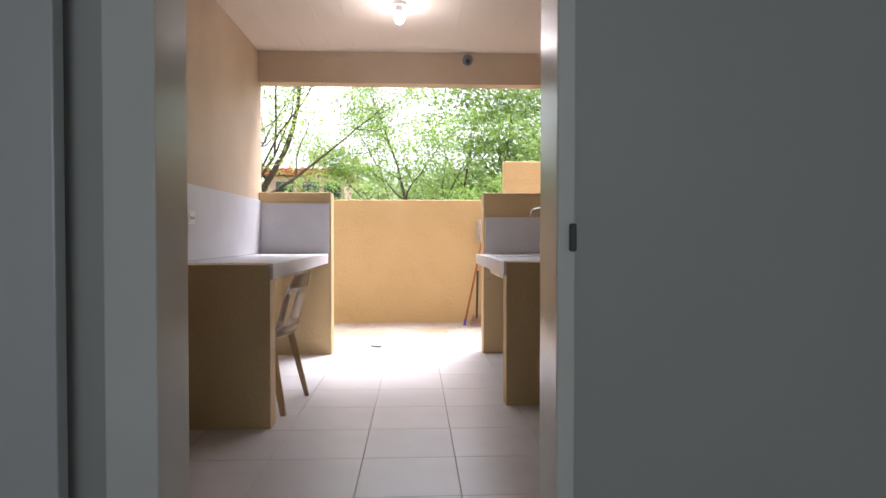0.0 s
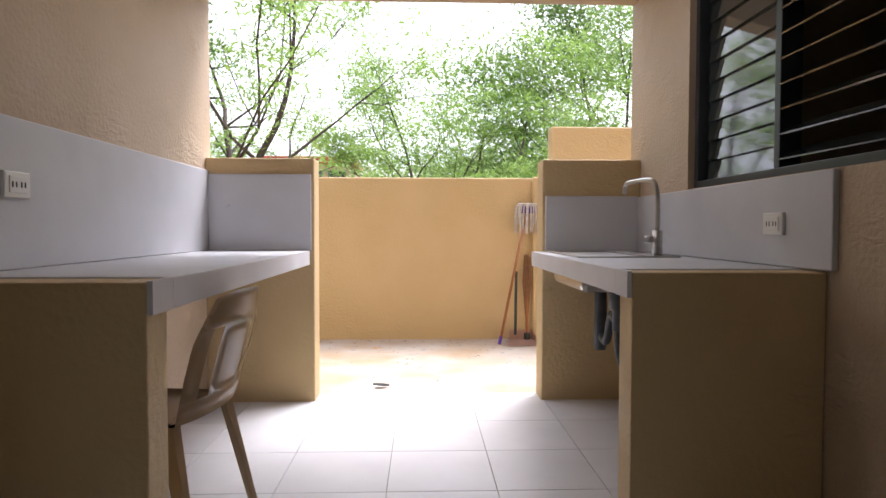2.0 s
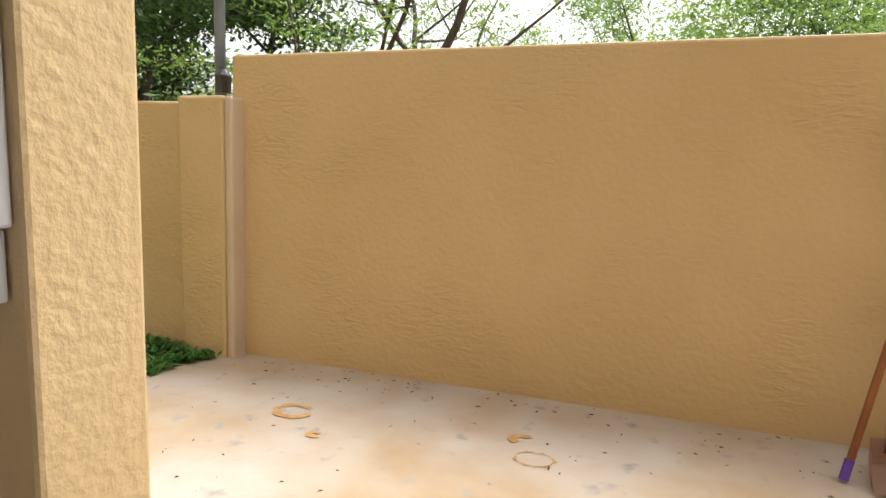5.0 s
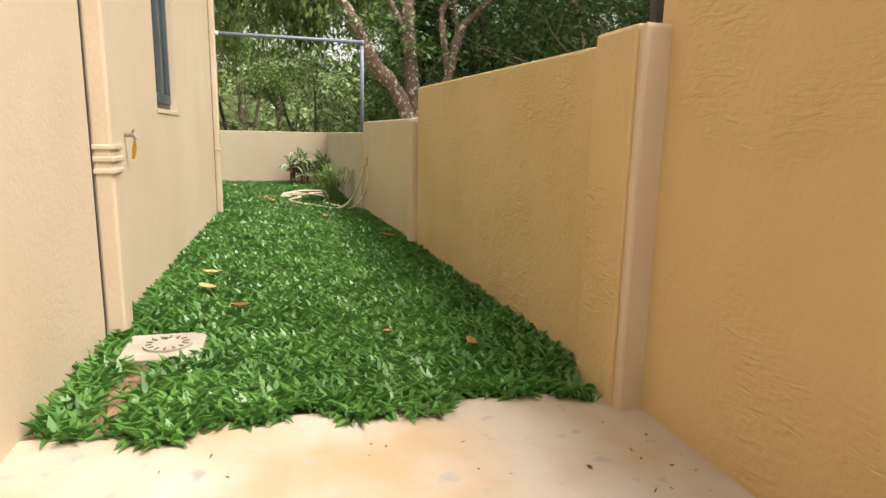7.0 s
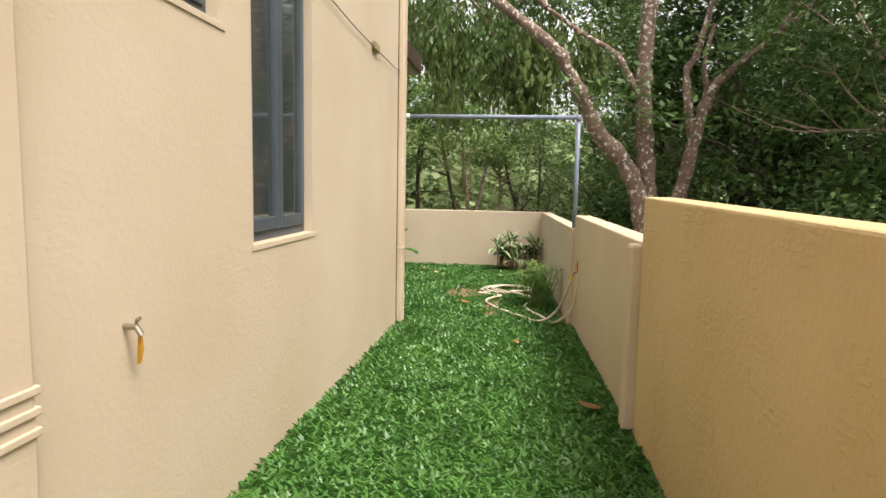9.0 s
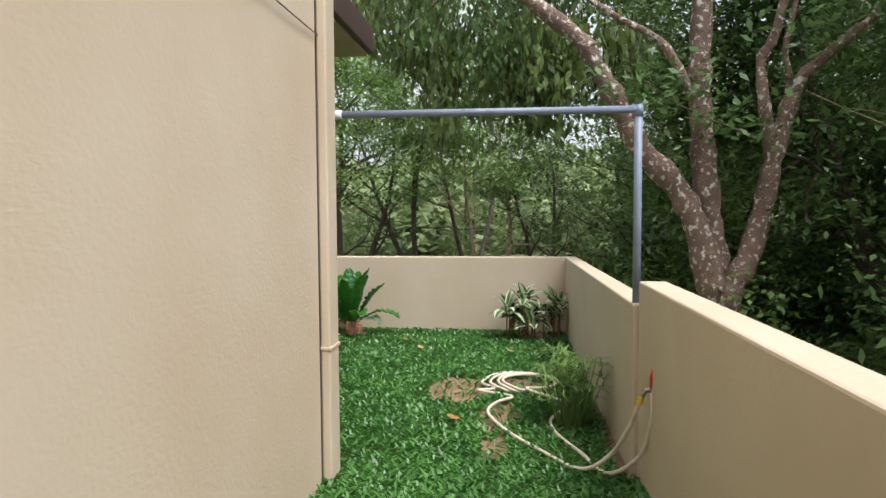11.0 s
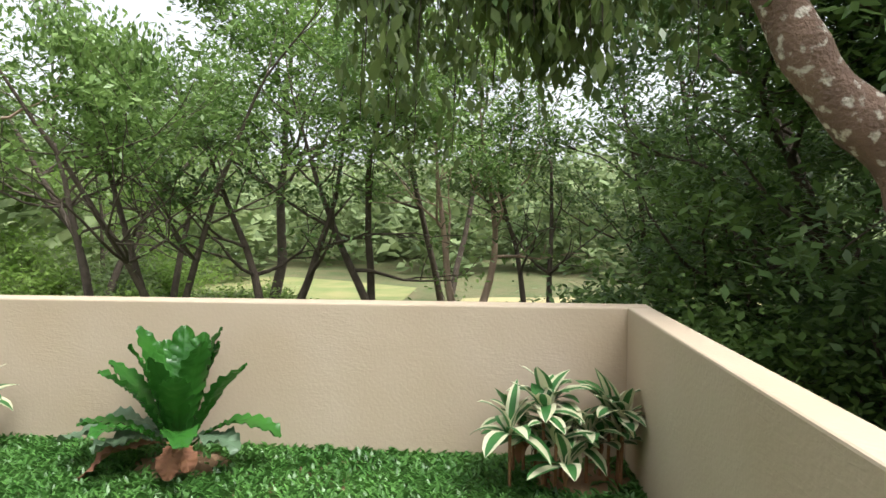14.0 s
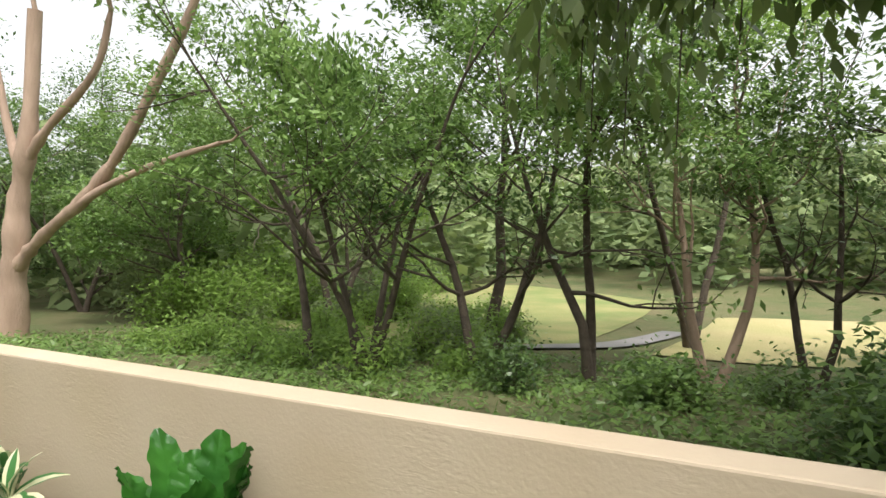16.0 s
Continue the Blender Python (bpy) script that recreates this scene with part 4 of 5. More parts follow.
def tree(label, base, height, spread, seed, leaf, n_leaves, leafmat, bark, stems=1, trunk_r=0.14, clear=0.35, clump=0.45, hang=False, wide=0.42, splay=0.3, group="trees beyond the wall", name="tree"):
    rs = np.random.RandomState(seed)
    t = thing(name, label, "tree", base, group)
    bt, bl_ = bmesh.new(), bmesh.new()
    tips = []
    for s in range(stems):
        a = 2 * np.pi * (s + rs.uniform(-0.2, 0.2)) / max(stems, 1) + seed
        lean = Vector((math.cos(a), math.sin(a), 0)) * (splay if stems > 1 else splay * 0.4)
        p, d, pts, rad = Vector(base) - Vector((0, 0, 0.25)), (Vector((0, 0, 1)) + lean).normalized(), [], []
        n = 7
        for k in range(n + 1):
            pts.append(p.copy())
            rad.append(0.78 * trunk_r * (1.25 - 0.75 * k / n) * (1.3 if k == 0 else 1) / (stems ** 0.4))
            d = (d + Vector(rs.normal(0, 0.09, 3))).normalized()
            p = p + d * (height * 0.62 / n)
        tube(bt, pts, rad, 9, False)
        for k in range(9 if stems == 1 else 5):
            i = rs.randint(max(1, int(n * clear)), n + 1)
            b = rs.uniform(0, 2 * np.pi)
            dd = Vector((math.cos(b), math.sin(b), rs.uniform(0.1, 0.9)))
            grow(rs, bl_, pts[i], dd, spread * rs.uniform(0.55, 0.9), rad[i] * 0.55, 1, tips, 0.28, 3)
        grow(rs, bl_, pts[-1], d, height * 0.3, rad[-1], 1, tips, 0.2, 4)
    part("trunk", bt, bark, t, smooth=True)
    part("branchwork", bl_, bark, t, smooth=True)
    tips = np.array(tips)
    n_leaves, leaf = int(n_leaves * 1.35), leaf * 0.85
    tips = tips[rs.rand(len(tips)) < (0.55 if leafmat is LEAF_MID else 0.9)]
    c = tips[rs.randint(0, len(tips), n_leaves)] + rs.normal(0, clump * 1.1, (n_leaves, 3)) * np.array([1, 1, 0.38])
    rel = (c[:, 2] - base[2]) / height
    c = c[(rel > clear * 0.85) | (rs.rand(n_leaves) < 0.12)]
    quad_mesh("crown", leaf_quads(rs, c, leaf, 0.3, wide, hang), leafmat, t)
    return t


def shrub(label, x, y, r, h, seed, leaf, n, mat, wide=0.45, name="shrub", group="shrubs beyond the wall", z=None):
    rs = np.random.RandomState(seed)
    z0 = ground_z(x, y) if z is None else z
    t = thing(name, label, "shrub", (x, y, z0), group)
    bm, tips = bmesh.new(), []
    for k in range(7):
        a = rs.uniform(0, 6.28)
        grow(rs, bm, (x, y, z0 - 0.1), (0.6 * math.cos(a), 0.6 * math.sin(a), 1), h * 0.75, 0.02, 1, tips, 0.3, 2)
    part("stemwork", bm, BARKD, t)
    tips = np.array(tips)
    c = tips[rs.randint(0, len(tips), n)] + rs.normal(0, r * 0.28, (n, 3))
    c[:, 2] = np.maximum(c[:, 2], z0 + 0.03)
    quad_mesh("foliage", leaf_quads(rs, c, leaf, 0.2, wide), mat, t)
    return t


# the two lichen-spotted trees close to the low wall
def big_tree(label, lines, seed, boughs, n, leaf, mat, bark):
    rs = np.random.RandomState(seed)
    t = thing("tree", label, "tree", lines[0][0][0], "trees beyond the wall")
    bm = bmesh.new()
    for pts, r0, r1 in lines:
        q = smooth_line(pts, 5)
        tube(bm, q, [0.74 * (r0 + (r1 - r0) * i / (len(q) - 1)) * (1 + 0.10 * rs.normal()) for i in range(len(q))], 14, False)
    part("trunk", bm, bark, t, smooth=True)
    bl_, tips = bmesh.new(), []
    for p, d, L, r in boughs:
        grow(rs, bl_, p, d, L, r, 2, tips, 0.3, 3, 0.02)
    part("branchwork", bl_, bark, t, smooth=True)
    tips = np.array(tips)
    c = tips[rs.randint(0, len(tips), n)] + rs.normal(0, 0.24, (n, 3))
    quad_mesh("crown", leaf_quads(rs, c, leaf, 0.6, 0.45, True), mat, t)
    return t


big_tree("leaning grey-brown tree spotted with pale lichen", [
    ([(-12.3, 8.95, -0.7), (-12.3, 8.85, -0.1), (-12.3, 8.76, 0.40), (-12.3, 8.58, 1.17), (-12.3, 8.31, 1.72), (-12.3, 7.90, 2.18), (-12.3, 7.60, 2.76), (-12.3, 7.35, 3.21), (-12.3, 7.13, 3.54), (-12.3, 6.10, 4.35), (-12.4, 5.2, 5.0)], 0.255, 0.11),
    ([(-12.45, 8.95, -0.6), (-12.5, 8.84, 0.88), (-12.5, 8.71, 1.73), (-12.5, 8.63, 2.73), (-12.5, 8.62, 3.55), (-12.6, 8.75, 6.0)], 0.215, 0.15),
    ([(-12.5, 8.63, 2.6), (-12.4, 8.35, 3.12), (-12.4, 8.10, 3.49), (-12.4, 7.65, 3.75), (-12.4, 7.0, 4.2)], 0.085, 0.045)],
    3, [((-12.4, 5.2, 5.0), (-1.0, -0.6, 0.4), 2.2, 0.07), ((-12.3, 6.1, 4.4), (-0.8, -0.4, 0.9), 2.2, 0.07), ((-12.4, 7.0, 4.2), (-1.0, -0.4, 0.8), 2.0, 0.05),
        ((-12.6, 8.7, 5.2), (-0.9, 0.4, 0.3), 2.4, 0.07), ((-12.6, 8.75, 6.0), (-0.6, -0.6, 0.4), 2.4, 0.08), ((-12.6, 8.75, 5.6), (-0.4, 0.8, 0.4), 2.4, 0.07)],
    15000, 0.13, LEAF_DARK, BARKL)
big_tree("forked tree spotted with pale lichen, ivy at its foot", [
    ([(-12.25, 8.75, -0.6), (-12.25, 8.91, 0.41), (-12.3, 9.13, 0.85), (-12.3, 9.29, 1.44), (-12.3, 9.42, 2.13), (-12.3, 9.64, 2.87), (-12.3, 9.90, 3.16), (-12.3, 11.15, 4.24)], 0.225, 0.07),
    ([(-12.3, 9.40, 1.95), (-12.3, 9.27, 2.77), (-12.3, 9.24, 3.19), (-12.3, 9.38, 3.45), (-12.3, 9.6, 4.4)], 0.10, 0.06),
    ([(-12.3, 9.50, 2.45), (-12.3, 9.55, 2.9), (-12.3, 9.50, 3.3), (-12.3, 9.62, 3.9)], 0.07, 0.04)],
    7, [((-12.3, 11.15, 4.24), (0.2, 0.8, 0.6), 1.8, 0.05), ((-12.3, 9.6, 4.4), (-0.4, 0.3, 0.8), 1.8, 0.05), ((-12.3, 10.6, 3.8), (-0.6, 0.5, 0.9), 2.0, 0.05)],
    6500, 0.12, LEAF_DARK, BARKL)
# ivy round the feet
rs = np.random.RandomState(21)
c = np.array([-12.2, 9.05, -0.05]) + rs.normal(0, 1, (900, 3)) * np.array([0.35, 0.25, 0.35])
iv = thing("ivy", "small-leaved climbing ivy at the foot of the trees", "ivy", (-12.2, 9.05, -0.4))
quad_mesh("foliage", leaf_quads(rs, c, 0.09, 0.4, 0.8), LEAF_MID, iv)

# drooping boughs hanging into view from above
rs = np.random.RandomState(31)
dr_ = thing("overhanging_bough", "drooping leafy bough hanging over the low wall", "bough", (-15.8, 5.6, 5.5))
bm, pts_ = bmesh.new(), []
for k in range(40):
    x, y = -15.5 + rs.normal(0, 0.6), 5.1 + rs.normal(0, 1.0)
    top, low = 5.0 + rs.uniform(-0.3, 0.5), 3.5 + 0.5 * abs(y - 5.5) - rs.uniform(0, 1.5) * (abs(y - 5.5) < 0.8)
    q = smooth_line([(x + 0.4, y + 0.3, top), (x + 0.1, y + 0.1, (top + low) / 2 + 0.2), (x, y, low)], 5)
    tube(bm, q, [0.016 - 0.012 * i / len(q) for i in range(len(q))], 4, False)
    pts_ += [tuple(p) for p in q[2:]]
for k in range(40):
    x, y = -14.4 + rs.normal(0, 0.35), 6.9 + rs.normal(0, 0.55)
    q = smooth_line([(x + 0.3, y, 4.3), (x + 0.1, y, 3.8), (x, y + 0.05, 2.95 + rs.uniform(-0.3, 0.5))], 5)
    tube(bm, q, [0.014 - 0.010 * i / len(q) for i in range(len(q))], 4, False)
    pts_ += [tuple(p) for p in q[2:]]
tube(bm, smooth_line([(-12.4, 7.0, 4.2), (-13.6, 6.6, 4.9), (-14.9, 5.8, 5.3), (-15.9, 4.6, 5.3)], 5), 0.05, 6, False)
part("branchwork", bm, BARKD, dr_)
pts_ = np.array(pts_)
c = pts_[rs.randint(0, len(pts_), 8500)] + rs.normal(0, 0.13, (8500, 3))
quad_mesh("foliage", leaf_quads(rs, c, 0.18, 0.9, 0.42, True), LEAF_DROOP, dr_)


def gz(x, y):
    return (x, y, ground_z(x, y))


# open wood beyond the far wall
tree("slender many-stemmed tree with open dark crown", gz(-20.2, -0.3), 8.0, 3.0, 41, 0.18, 9000, LEAF_MID, BARKD, 4, 0.15, 0.5, 0.26, splay=0.30)
tree("slim grey leaning tree with sparse leaves", gz(-20.3, -1.9), 7.5, 2.4, 42, 0.18, 5500, LEAF_MID, BARKD, 1, 0.11, 0.6, 0.28, splay=0.6)
tree("forked dark tree with layered foliage", gz(-21.2, 1.55), 6.8, 2.6, 43, 0.18, 6000, LEAF_DARK, BARKD, 2, 0.15, 0.5, 0.24, splay=0.35)
tree("upright dark tree with hanging leaves", gz(-21.9, 3.4), 7.4, 2.2, 44, 0.18, 6000, LEAF_MID, BARKD, 2, 0.15, 0.5, 0.28, splay=0.12)
tree("reddish forked trunk with thin crown", gz(-22.2, 5.45), 6.6, 2.2, 45, 0.18, 4500, LEAF_MID, BARKP, 2, 0.15, 0.6, 0.25, splay=0.35)
tree("thin dark twin-stemmed tree", gz(-22.7, 7.05), 7.2, 2.2, 46, 0.18, 5000, LEAF_DARK, BARKD, 2, 0.11, 0.55, 0.26, splay=0.2)
tree("spreading dark tree with low arching limbs", gz(-23.0, 10.1), 6.6, 3.6, 47, 0.18, 9500, LEAF_DARK, BARKD, 3, 0.17, 0.3, 0.28, splay=0.5)
tree("tall leafy tree with bright green crown", gz(-26.0, -0.4), 11.5, 3.8, 48, 0.24, 12000, LEAF_MID, BARKD, 1, 0.18, 0.6, 0.4)
tree("tall leafy tree with bright green crown", gz(-26.5, -6.0), 11.0, 4.0, 49, 0.24, 12000, LEAF_MID, BARKD, 2, 0.18, 0.5, 0.4)
tree("tall leafy tree with thin green crown", gz(-28.0, 4.5), 11.5, 4.0, 56, 0.24, 11000, LEAF_LIGHT, BARKD, 2, 0.16, 0.6, 0.45)
tree("bright leafy tree past the house end", gz(-25.0, -11.0), 8.5, 3.6, 57, 0.22, 9000, LEAF_MID, BARKD, 2, 0.15, 0.3, 0.4)
tree("bright leafy tree past the house end", gz(-30.0, -14.0), 9.5, 4.2, 58, 0.26, 9000, LEAF_LIGHT, BARKD, 2, 0.15, 0.2, 0.5)
tree("tall tree with dark dense crown", gz(-17.2, 10.9), 9.0, 3.2, 59, 0.18, 9000, LEAF_MID, BARKD, 1, 0.14, 0.28, 0.32)
tree("tall tree with dark dense crown", gz(-24.0, 12.0), 10.5, 4.0, 50, 0.22, 13000, LEAF_DARK, BARKD, 1, 0.18, 0.3, 0.36)
tree("tall tree with dark dense crown", gz(-18.5, 12.5), 9.5, 3.6, 51, 0.20, 13000, LEAF_MID, BARKD, 1, 0.16, 0.15, 0.36)
tree("tall tree with dark dense crown", gz(-15.5, 13.8), 9.0, 3.4, 52, 0.20, 14000, LEAF_DARK, BARKD, 1, 0.15, 0.12, 0.36)
tree("tall tree with dark dense crown", gz(-12.0, 14.2), 9.0, 3.4, 53, 0.20, 14000, LEAF_DARK, BARKD, 2, 0.14, 0.12, 0.36)
tree("pale thin twin-trunked tree", gz(-10.6, 12.0), 7.6, 2.2, 54, 0.18, 7000, LEAF_DARK, BARKP, 2, 0.09, 0.6, 0.36, splay=0.12)
tree("tall tree with dark dense crown", gz(-7.0, 15.5), 9.0, 3.4, 55, 0.20, 11000, LEAF_DARK, BARKD, 1, 0.15, 0.12, 0.36)
# pale tree past the end of the house
t = big_tree("tall pale pinkish tree with spreading bare limbs", [
    ([(-19.0, -10.2, -1.5), (-19.0, -10.0, 0.0), (-19.0, -9.75, 1.2), (-19.0, -9.51, 2.4), (-19.0, -8.95, 4.0), (-19.0, -8.5, 6.6)], 0.52, 0.2),
    ([(-19.0, -9.7, 0.7), (-19.0, -9.0, 1.2), (-18.9, -7.6, 1.85), (-18.9, -6.16, 2.42), (-18.9, -4.4, 2.85), (-18.9, -2.6, 3.13)], 0.24, 0.05),
    ([(-18.9, -7.2, 2.0), (-19, -6.4, 2.6), (-19, -5.64, 3.22), (-19, -4.6, 4.3), (-19, -3.57, 5.44), (-19, -2.9, 6.4)], 0.21, 0.10),
    ([(-19.0, -9.0, 3.3), (-19.0, -8.2, 3.9), (-19, -6.4, 4.94), (-19, -5.76, 6.13)], 0.17, 0.08),
    ([(-19.0, -9.3, 2.9), (-19.0, -9.9, 4.2), (-19.0, -10.4, 6.4)], 0.17, 0.08)],
    61, [((-19, -2.9, 6.4), (0, 0.5, 1), 2.4, 0.05), ((-19, -5.76, 6.1), (0.2, 0.2, 1), 2.4, 0.05), ((-19, -8.5, 6.6), (0, 0, 1), 2.6, 0.06), ((-18.9, -2.6, 3.13), (0, 1, 0.2), 1.5, 0.03), ((-19, -10.4, 6.4), (0, -0.6, 1), 2.4, 0.05)],
    17000, 0.15, LEAF_MID, BARKP)
for x, y, h, sd, mat in ((-25.0, -17.0, 9.5, 301, LEAF_MID), (-23.5, -21.0, 10.5, 302, LEAF_DARK), (-29.0, -21.0, 11.0, 303, LEAF_MID), (-33.0, -10.0, 9.0, 305, LEAF_LIGHT)):
    tree("leafy tree past the end of the house", gz(x, y), h, 4.0, sd, 0.2, 11000, mat, BARKD, 2, 0.15, 0.12, 0.4)
for x, y, h, sd in ((-16.2, 11.6, 8.0, 311), (-13.6, 11.8, 7.5, 312), (-19.5, 14.5, 9.5, 313), (-9.0, 13.2, 8.0, 314)):
    tree("tall tree with dark dense crown", gz(x, y), h, 3.2, sd, 0.18, 14000, LEAF_DARK, BARKD, 1, 0.13, 0.08, 0.36)
# feathery trees behind the walkway
tree("leaning feathery-leaved tree with dark bare limbs", (-4.6, 13.6, ground_z(-4.6, 13.6)), 7.6, 4.6, 71, 0.13, 15000, LEAF_LIGHT, BARKD, 2, 0.17, 0.4, 0.24, wide=0.3, splay=0.45, group="trees behind the walkway")
tree("tall bright green feathery tree", gz(1.6, 19.5), 9.6, 4.2, 72, 0.17, 24000, LEAF_LIGHT, BARKD, 2, 0.15, 0.15, 0.32, wide=0.3, group="trees behind the walkway")
tree("tall bright green feathery tree", gz(4.8, 17.5), 8.2, 3.8, 73, 0.17, 20000, LEAF_LIGHT, BARKD, 2, 0.14, 0.1, 0.32, wide=0.3, group="trees behind the walkway")
tree("broad mid green tree", gz(6.5, 26.0), 12.5, 5.0, 74, 0.24, 16000, LEAF_MID, BARKD, 1, 0.16, 0.15, 0.7, group="trees behind the walkway")
tree("broad mid green tree", gz(0.5, 27.0), 9.5, 4.5, 75, 0.24, 14000, LEAF_LIGHT, BARKD, 2, 0.16, 0.1, 0.7, group="trees behind the walkway")
tree("low bright green tree", gz(-9.5, 24.0), 6.0, 3.5, 76, 0.22, 10000, LEAF_LIGHT, BARKD, 2, 0.13, 0.2, 0.6, group="trees behind the walkway")
tree("broad mid green tree", gz(11.0, 18.0), 7.5, 4.5, 77, 0.2, 12000, LEAF_LIGHT, BARKD, 2, 0.16, 0.1, 0.6, group="trees behind the walkway")
for i, (x, y, r, h) in enumerate(((2.6, 13.5, 1.6, 2.2), (0.6, 15.0, 1.5, 2.0), (4.5, 13.0, 1.6, 2.6))):
    shrub("leafy bright green bush behind the yard wall", x, y, r, h, 80 + i, 0.15, 5500, LEAF_LIGHT, 0.22, group="bushes behind the walkway")

# undergrowth
rng = random.Random(91)
for i in range(26):
    x, y = -14.2 - rng.random() * 6.5, 7.6 + rng.random() * 5.5
    shrub("dark leafy undergrowth in the shade", x, y, rng.uniform(0.8, 1.2), rng.uniform(0.6, 1.5), 100 + i, 0.14, 2300, LEAF_DARK if i % 2 else LEAF_MID)
for i in range(26):
    x, y = -19.3 - rng.random() * 2.6, -7 + rng.random() * 16
    shrub("low weedy undergrowth beyond the wall", x, y, rng.uniform(0.6, 1.0), rng.uniform(0.25, 0.6), 140 + i, 0.12, 900, LEAF_LIGHT if y < 1.5 else (LEAF_MID if i % 3 else LEAF_DARK))
# some of this scrub takes the pale leaf colour with painted haze
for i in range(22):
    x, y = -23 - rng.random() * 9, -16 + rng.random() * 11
    shrub("yellow-green scrub between the trees", x, y, 1.3, rng.uniform(1.0, 2.4), 180 + i, 0.2, 1600, LEAF_LIGHT if i % 2 else LEAF_FAR_HAZED)
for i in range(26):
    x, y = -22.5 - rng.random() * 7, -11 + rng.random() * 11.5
    shrub("low yellow-green scrub in the meadow", x, y, 0.8, rng.uniform(0.4, 0.9), 240 + i, 0.15, 900, LEAF_LIGHT if i % 3 else LEAF_FAR_HAZED)
for i in range(12):
    x, y = -3 - rng.random() * 11, 10.6 + rng.random() * 2.4
    shrub("dark leafy undergrowth in the shade", x, y, 1.1, rng.uniform(1.0, 2.0), 210 + i, 0.15, 1800, LEAF_DARK)
# low weeds and ground litter leaves just past the wall
rs = np.random.RandomState(95)
n = 42000
wx, wy = rs.uniform(-24, -12.9, n), rs.uniform(-9, 14, n)
keep = (rs.rand(n) < 0.35 + 0.65 * (np.sin(wx * 1.3 + np.sin(wy)) * np.cos(wy * 0.9) > -0.2))
wx, wy = wx[keep], wy[keep]
wz = np.array([ground_z(a, b) for a, b in zip(wx, wy)]) + np.abs(rs.normal(0, 0.10, len(wx)))
tagged(quad_mesh("weeds", leaf_quads(rs, np.stack([wx, wy, wz], 1), 0.14, 0.1, 0.4), LEAF_MID), "patchy weeds and creepers on the ground", "weeds", kind="stuff")

# far woods on the slopes, distance haze put into their leaf colour
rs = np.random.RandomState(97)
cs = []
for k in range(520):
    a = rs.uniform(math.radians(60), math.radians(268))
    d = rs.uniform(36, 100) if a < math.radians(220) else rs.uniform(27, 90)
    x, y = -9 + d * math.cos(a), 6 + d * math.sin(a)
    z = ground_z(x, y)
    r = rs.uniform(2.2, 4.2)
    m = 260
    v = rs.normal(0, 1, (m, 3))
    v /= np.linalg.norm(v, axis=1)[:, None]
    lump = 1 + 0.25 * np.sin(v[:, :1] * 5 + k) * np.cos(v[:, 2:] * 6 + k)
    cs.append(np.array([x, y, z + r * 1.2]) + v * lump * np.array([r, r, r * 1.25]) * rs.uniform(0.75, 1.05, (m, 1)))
tagged(quad_mesh("far_woods", leaf_quads(rs, np.concatenate(cs), 0.9, 0.2, 0.7), LEAF_FAR_HAZED), "far woods on the slopes with haze painted into the leaves", "woods", kind="stuff")


def draped(name, outline, mat, label, cat, lift):
    """A sheet laid on the ground between two edge lines."""
    a, b = [smooth_line([(x, y, 0) for x, y in e], 8) for e in outline]
    bm = bmesh.new()
    rows = []
    for p, q in zip(a, b):
        rows.append([bm.verts.new((x, y, ground_z(x, y) + lift)) for x, y in [(p.x + (q.x - p.x) * k / 14, p.y + (q.y - p.y) * k / 14) for k in range(15)]])
    for u, v in zip(rows, rows[1:]):
        for k in range(14):
            bm.faces.new((u[k], u[k + 1], v[k + 1], v[k]))
    return setting(name, bm, mat, label, cat)


draped("field", (((-25.8, 3.9), (-26.2, 8), (-27, 14), (-28, 20)), ((-36, 4.6), (-37, 9), (-38, 15), (-38, 22))), FIELDM, "dry yellow grass field", "field", 0.04)
draped("meadow", (((-25.0, -12), (-25.0, -7), (-25.2, -2), (-25.4, 1.8)), ((-45, -14), (-45, -8), (-43, -2), (-40, 2.0))), surface("green_meadow", (0.19, 0.24, 0.08), (0.33, 0.30, 0.13), 0.5, 0.95, grain=12, bump=0.8, depth=0.05), "yellow-green meadow", "meadow", 0.03)
draped("road", (((-23.2, -2.4), (-25.4, 0.9), (-27.6, 2.5), (-31.5, 3.3)), ((-23.1, -1.4), (-25.2, 1.9), (-27.2, 3.3), (-31.5, 4.1))), ROADM, "narrow grey lane across the field", "road", 0.06)

# far pink house
hs = thing("house", "far pink house with a red roof edge", "house", (-6.2, 42, -2.3))
part("wall", box(-9.5, 40.5, ground_z(-6, 42) - 0.5, -4.6, 46, 5.0), PINKW, hs)
part("roof", box(-9.9, 40.1, 5.0, -4.3, 46.4, 5.45, 0.05), ROOFR, hs, "red painted roof edge")
for x in (-9.0, -7.3, -5.9):
    w = part("window", box(x, 40.42, 3.4, x + 1.1, 40.5, 4.6, 0.02), FRAMEG, hs)
    part("pane", box(x + 0.1, 40.40, 3.5, x + 1.0, 40.415, 4.5), GLASS, w)


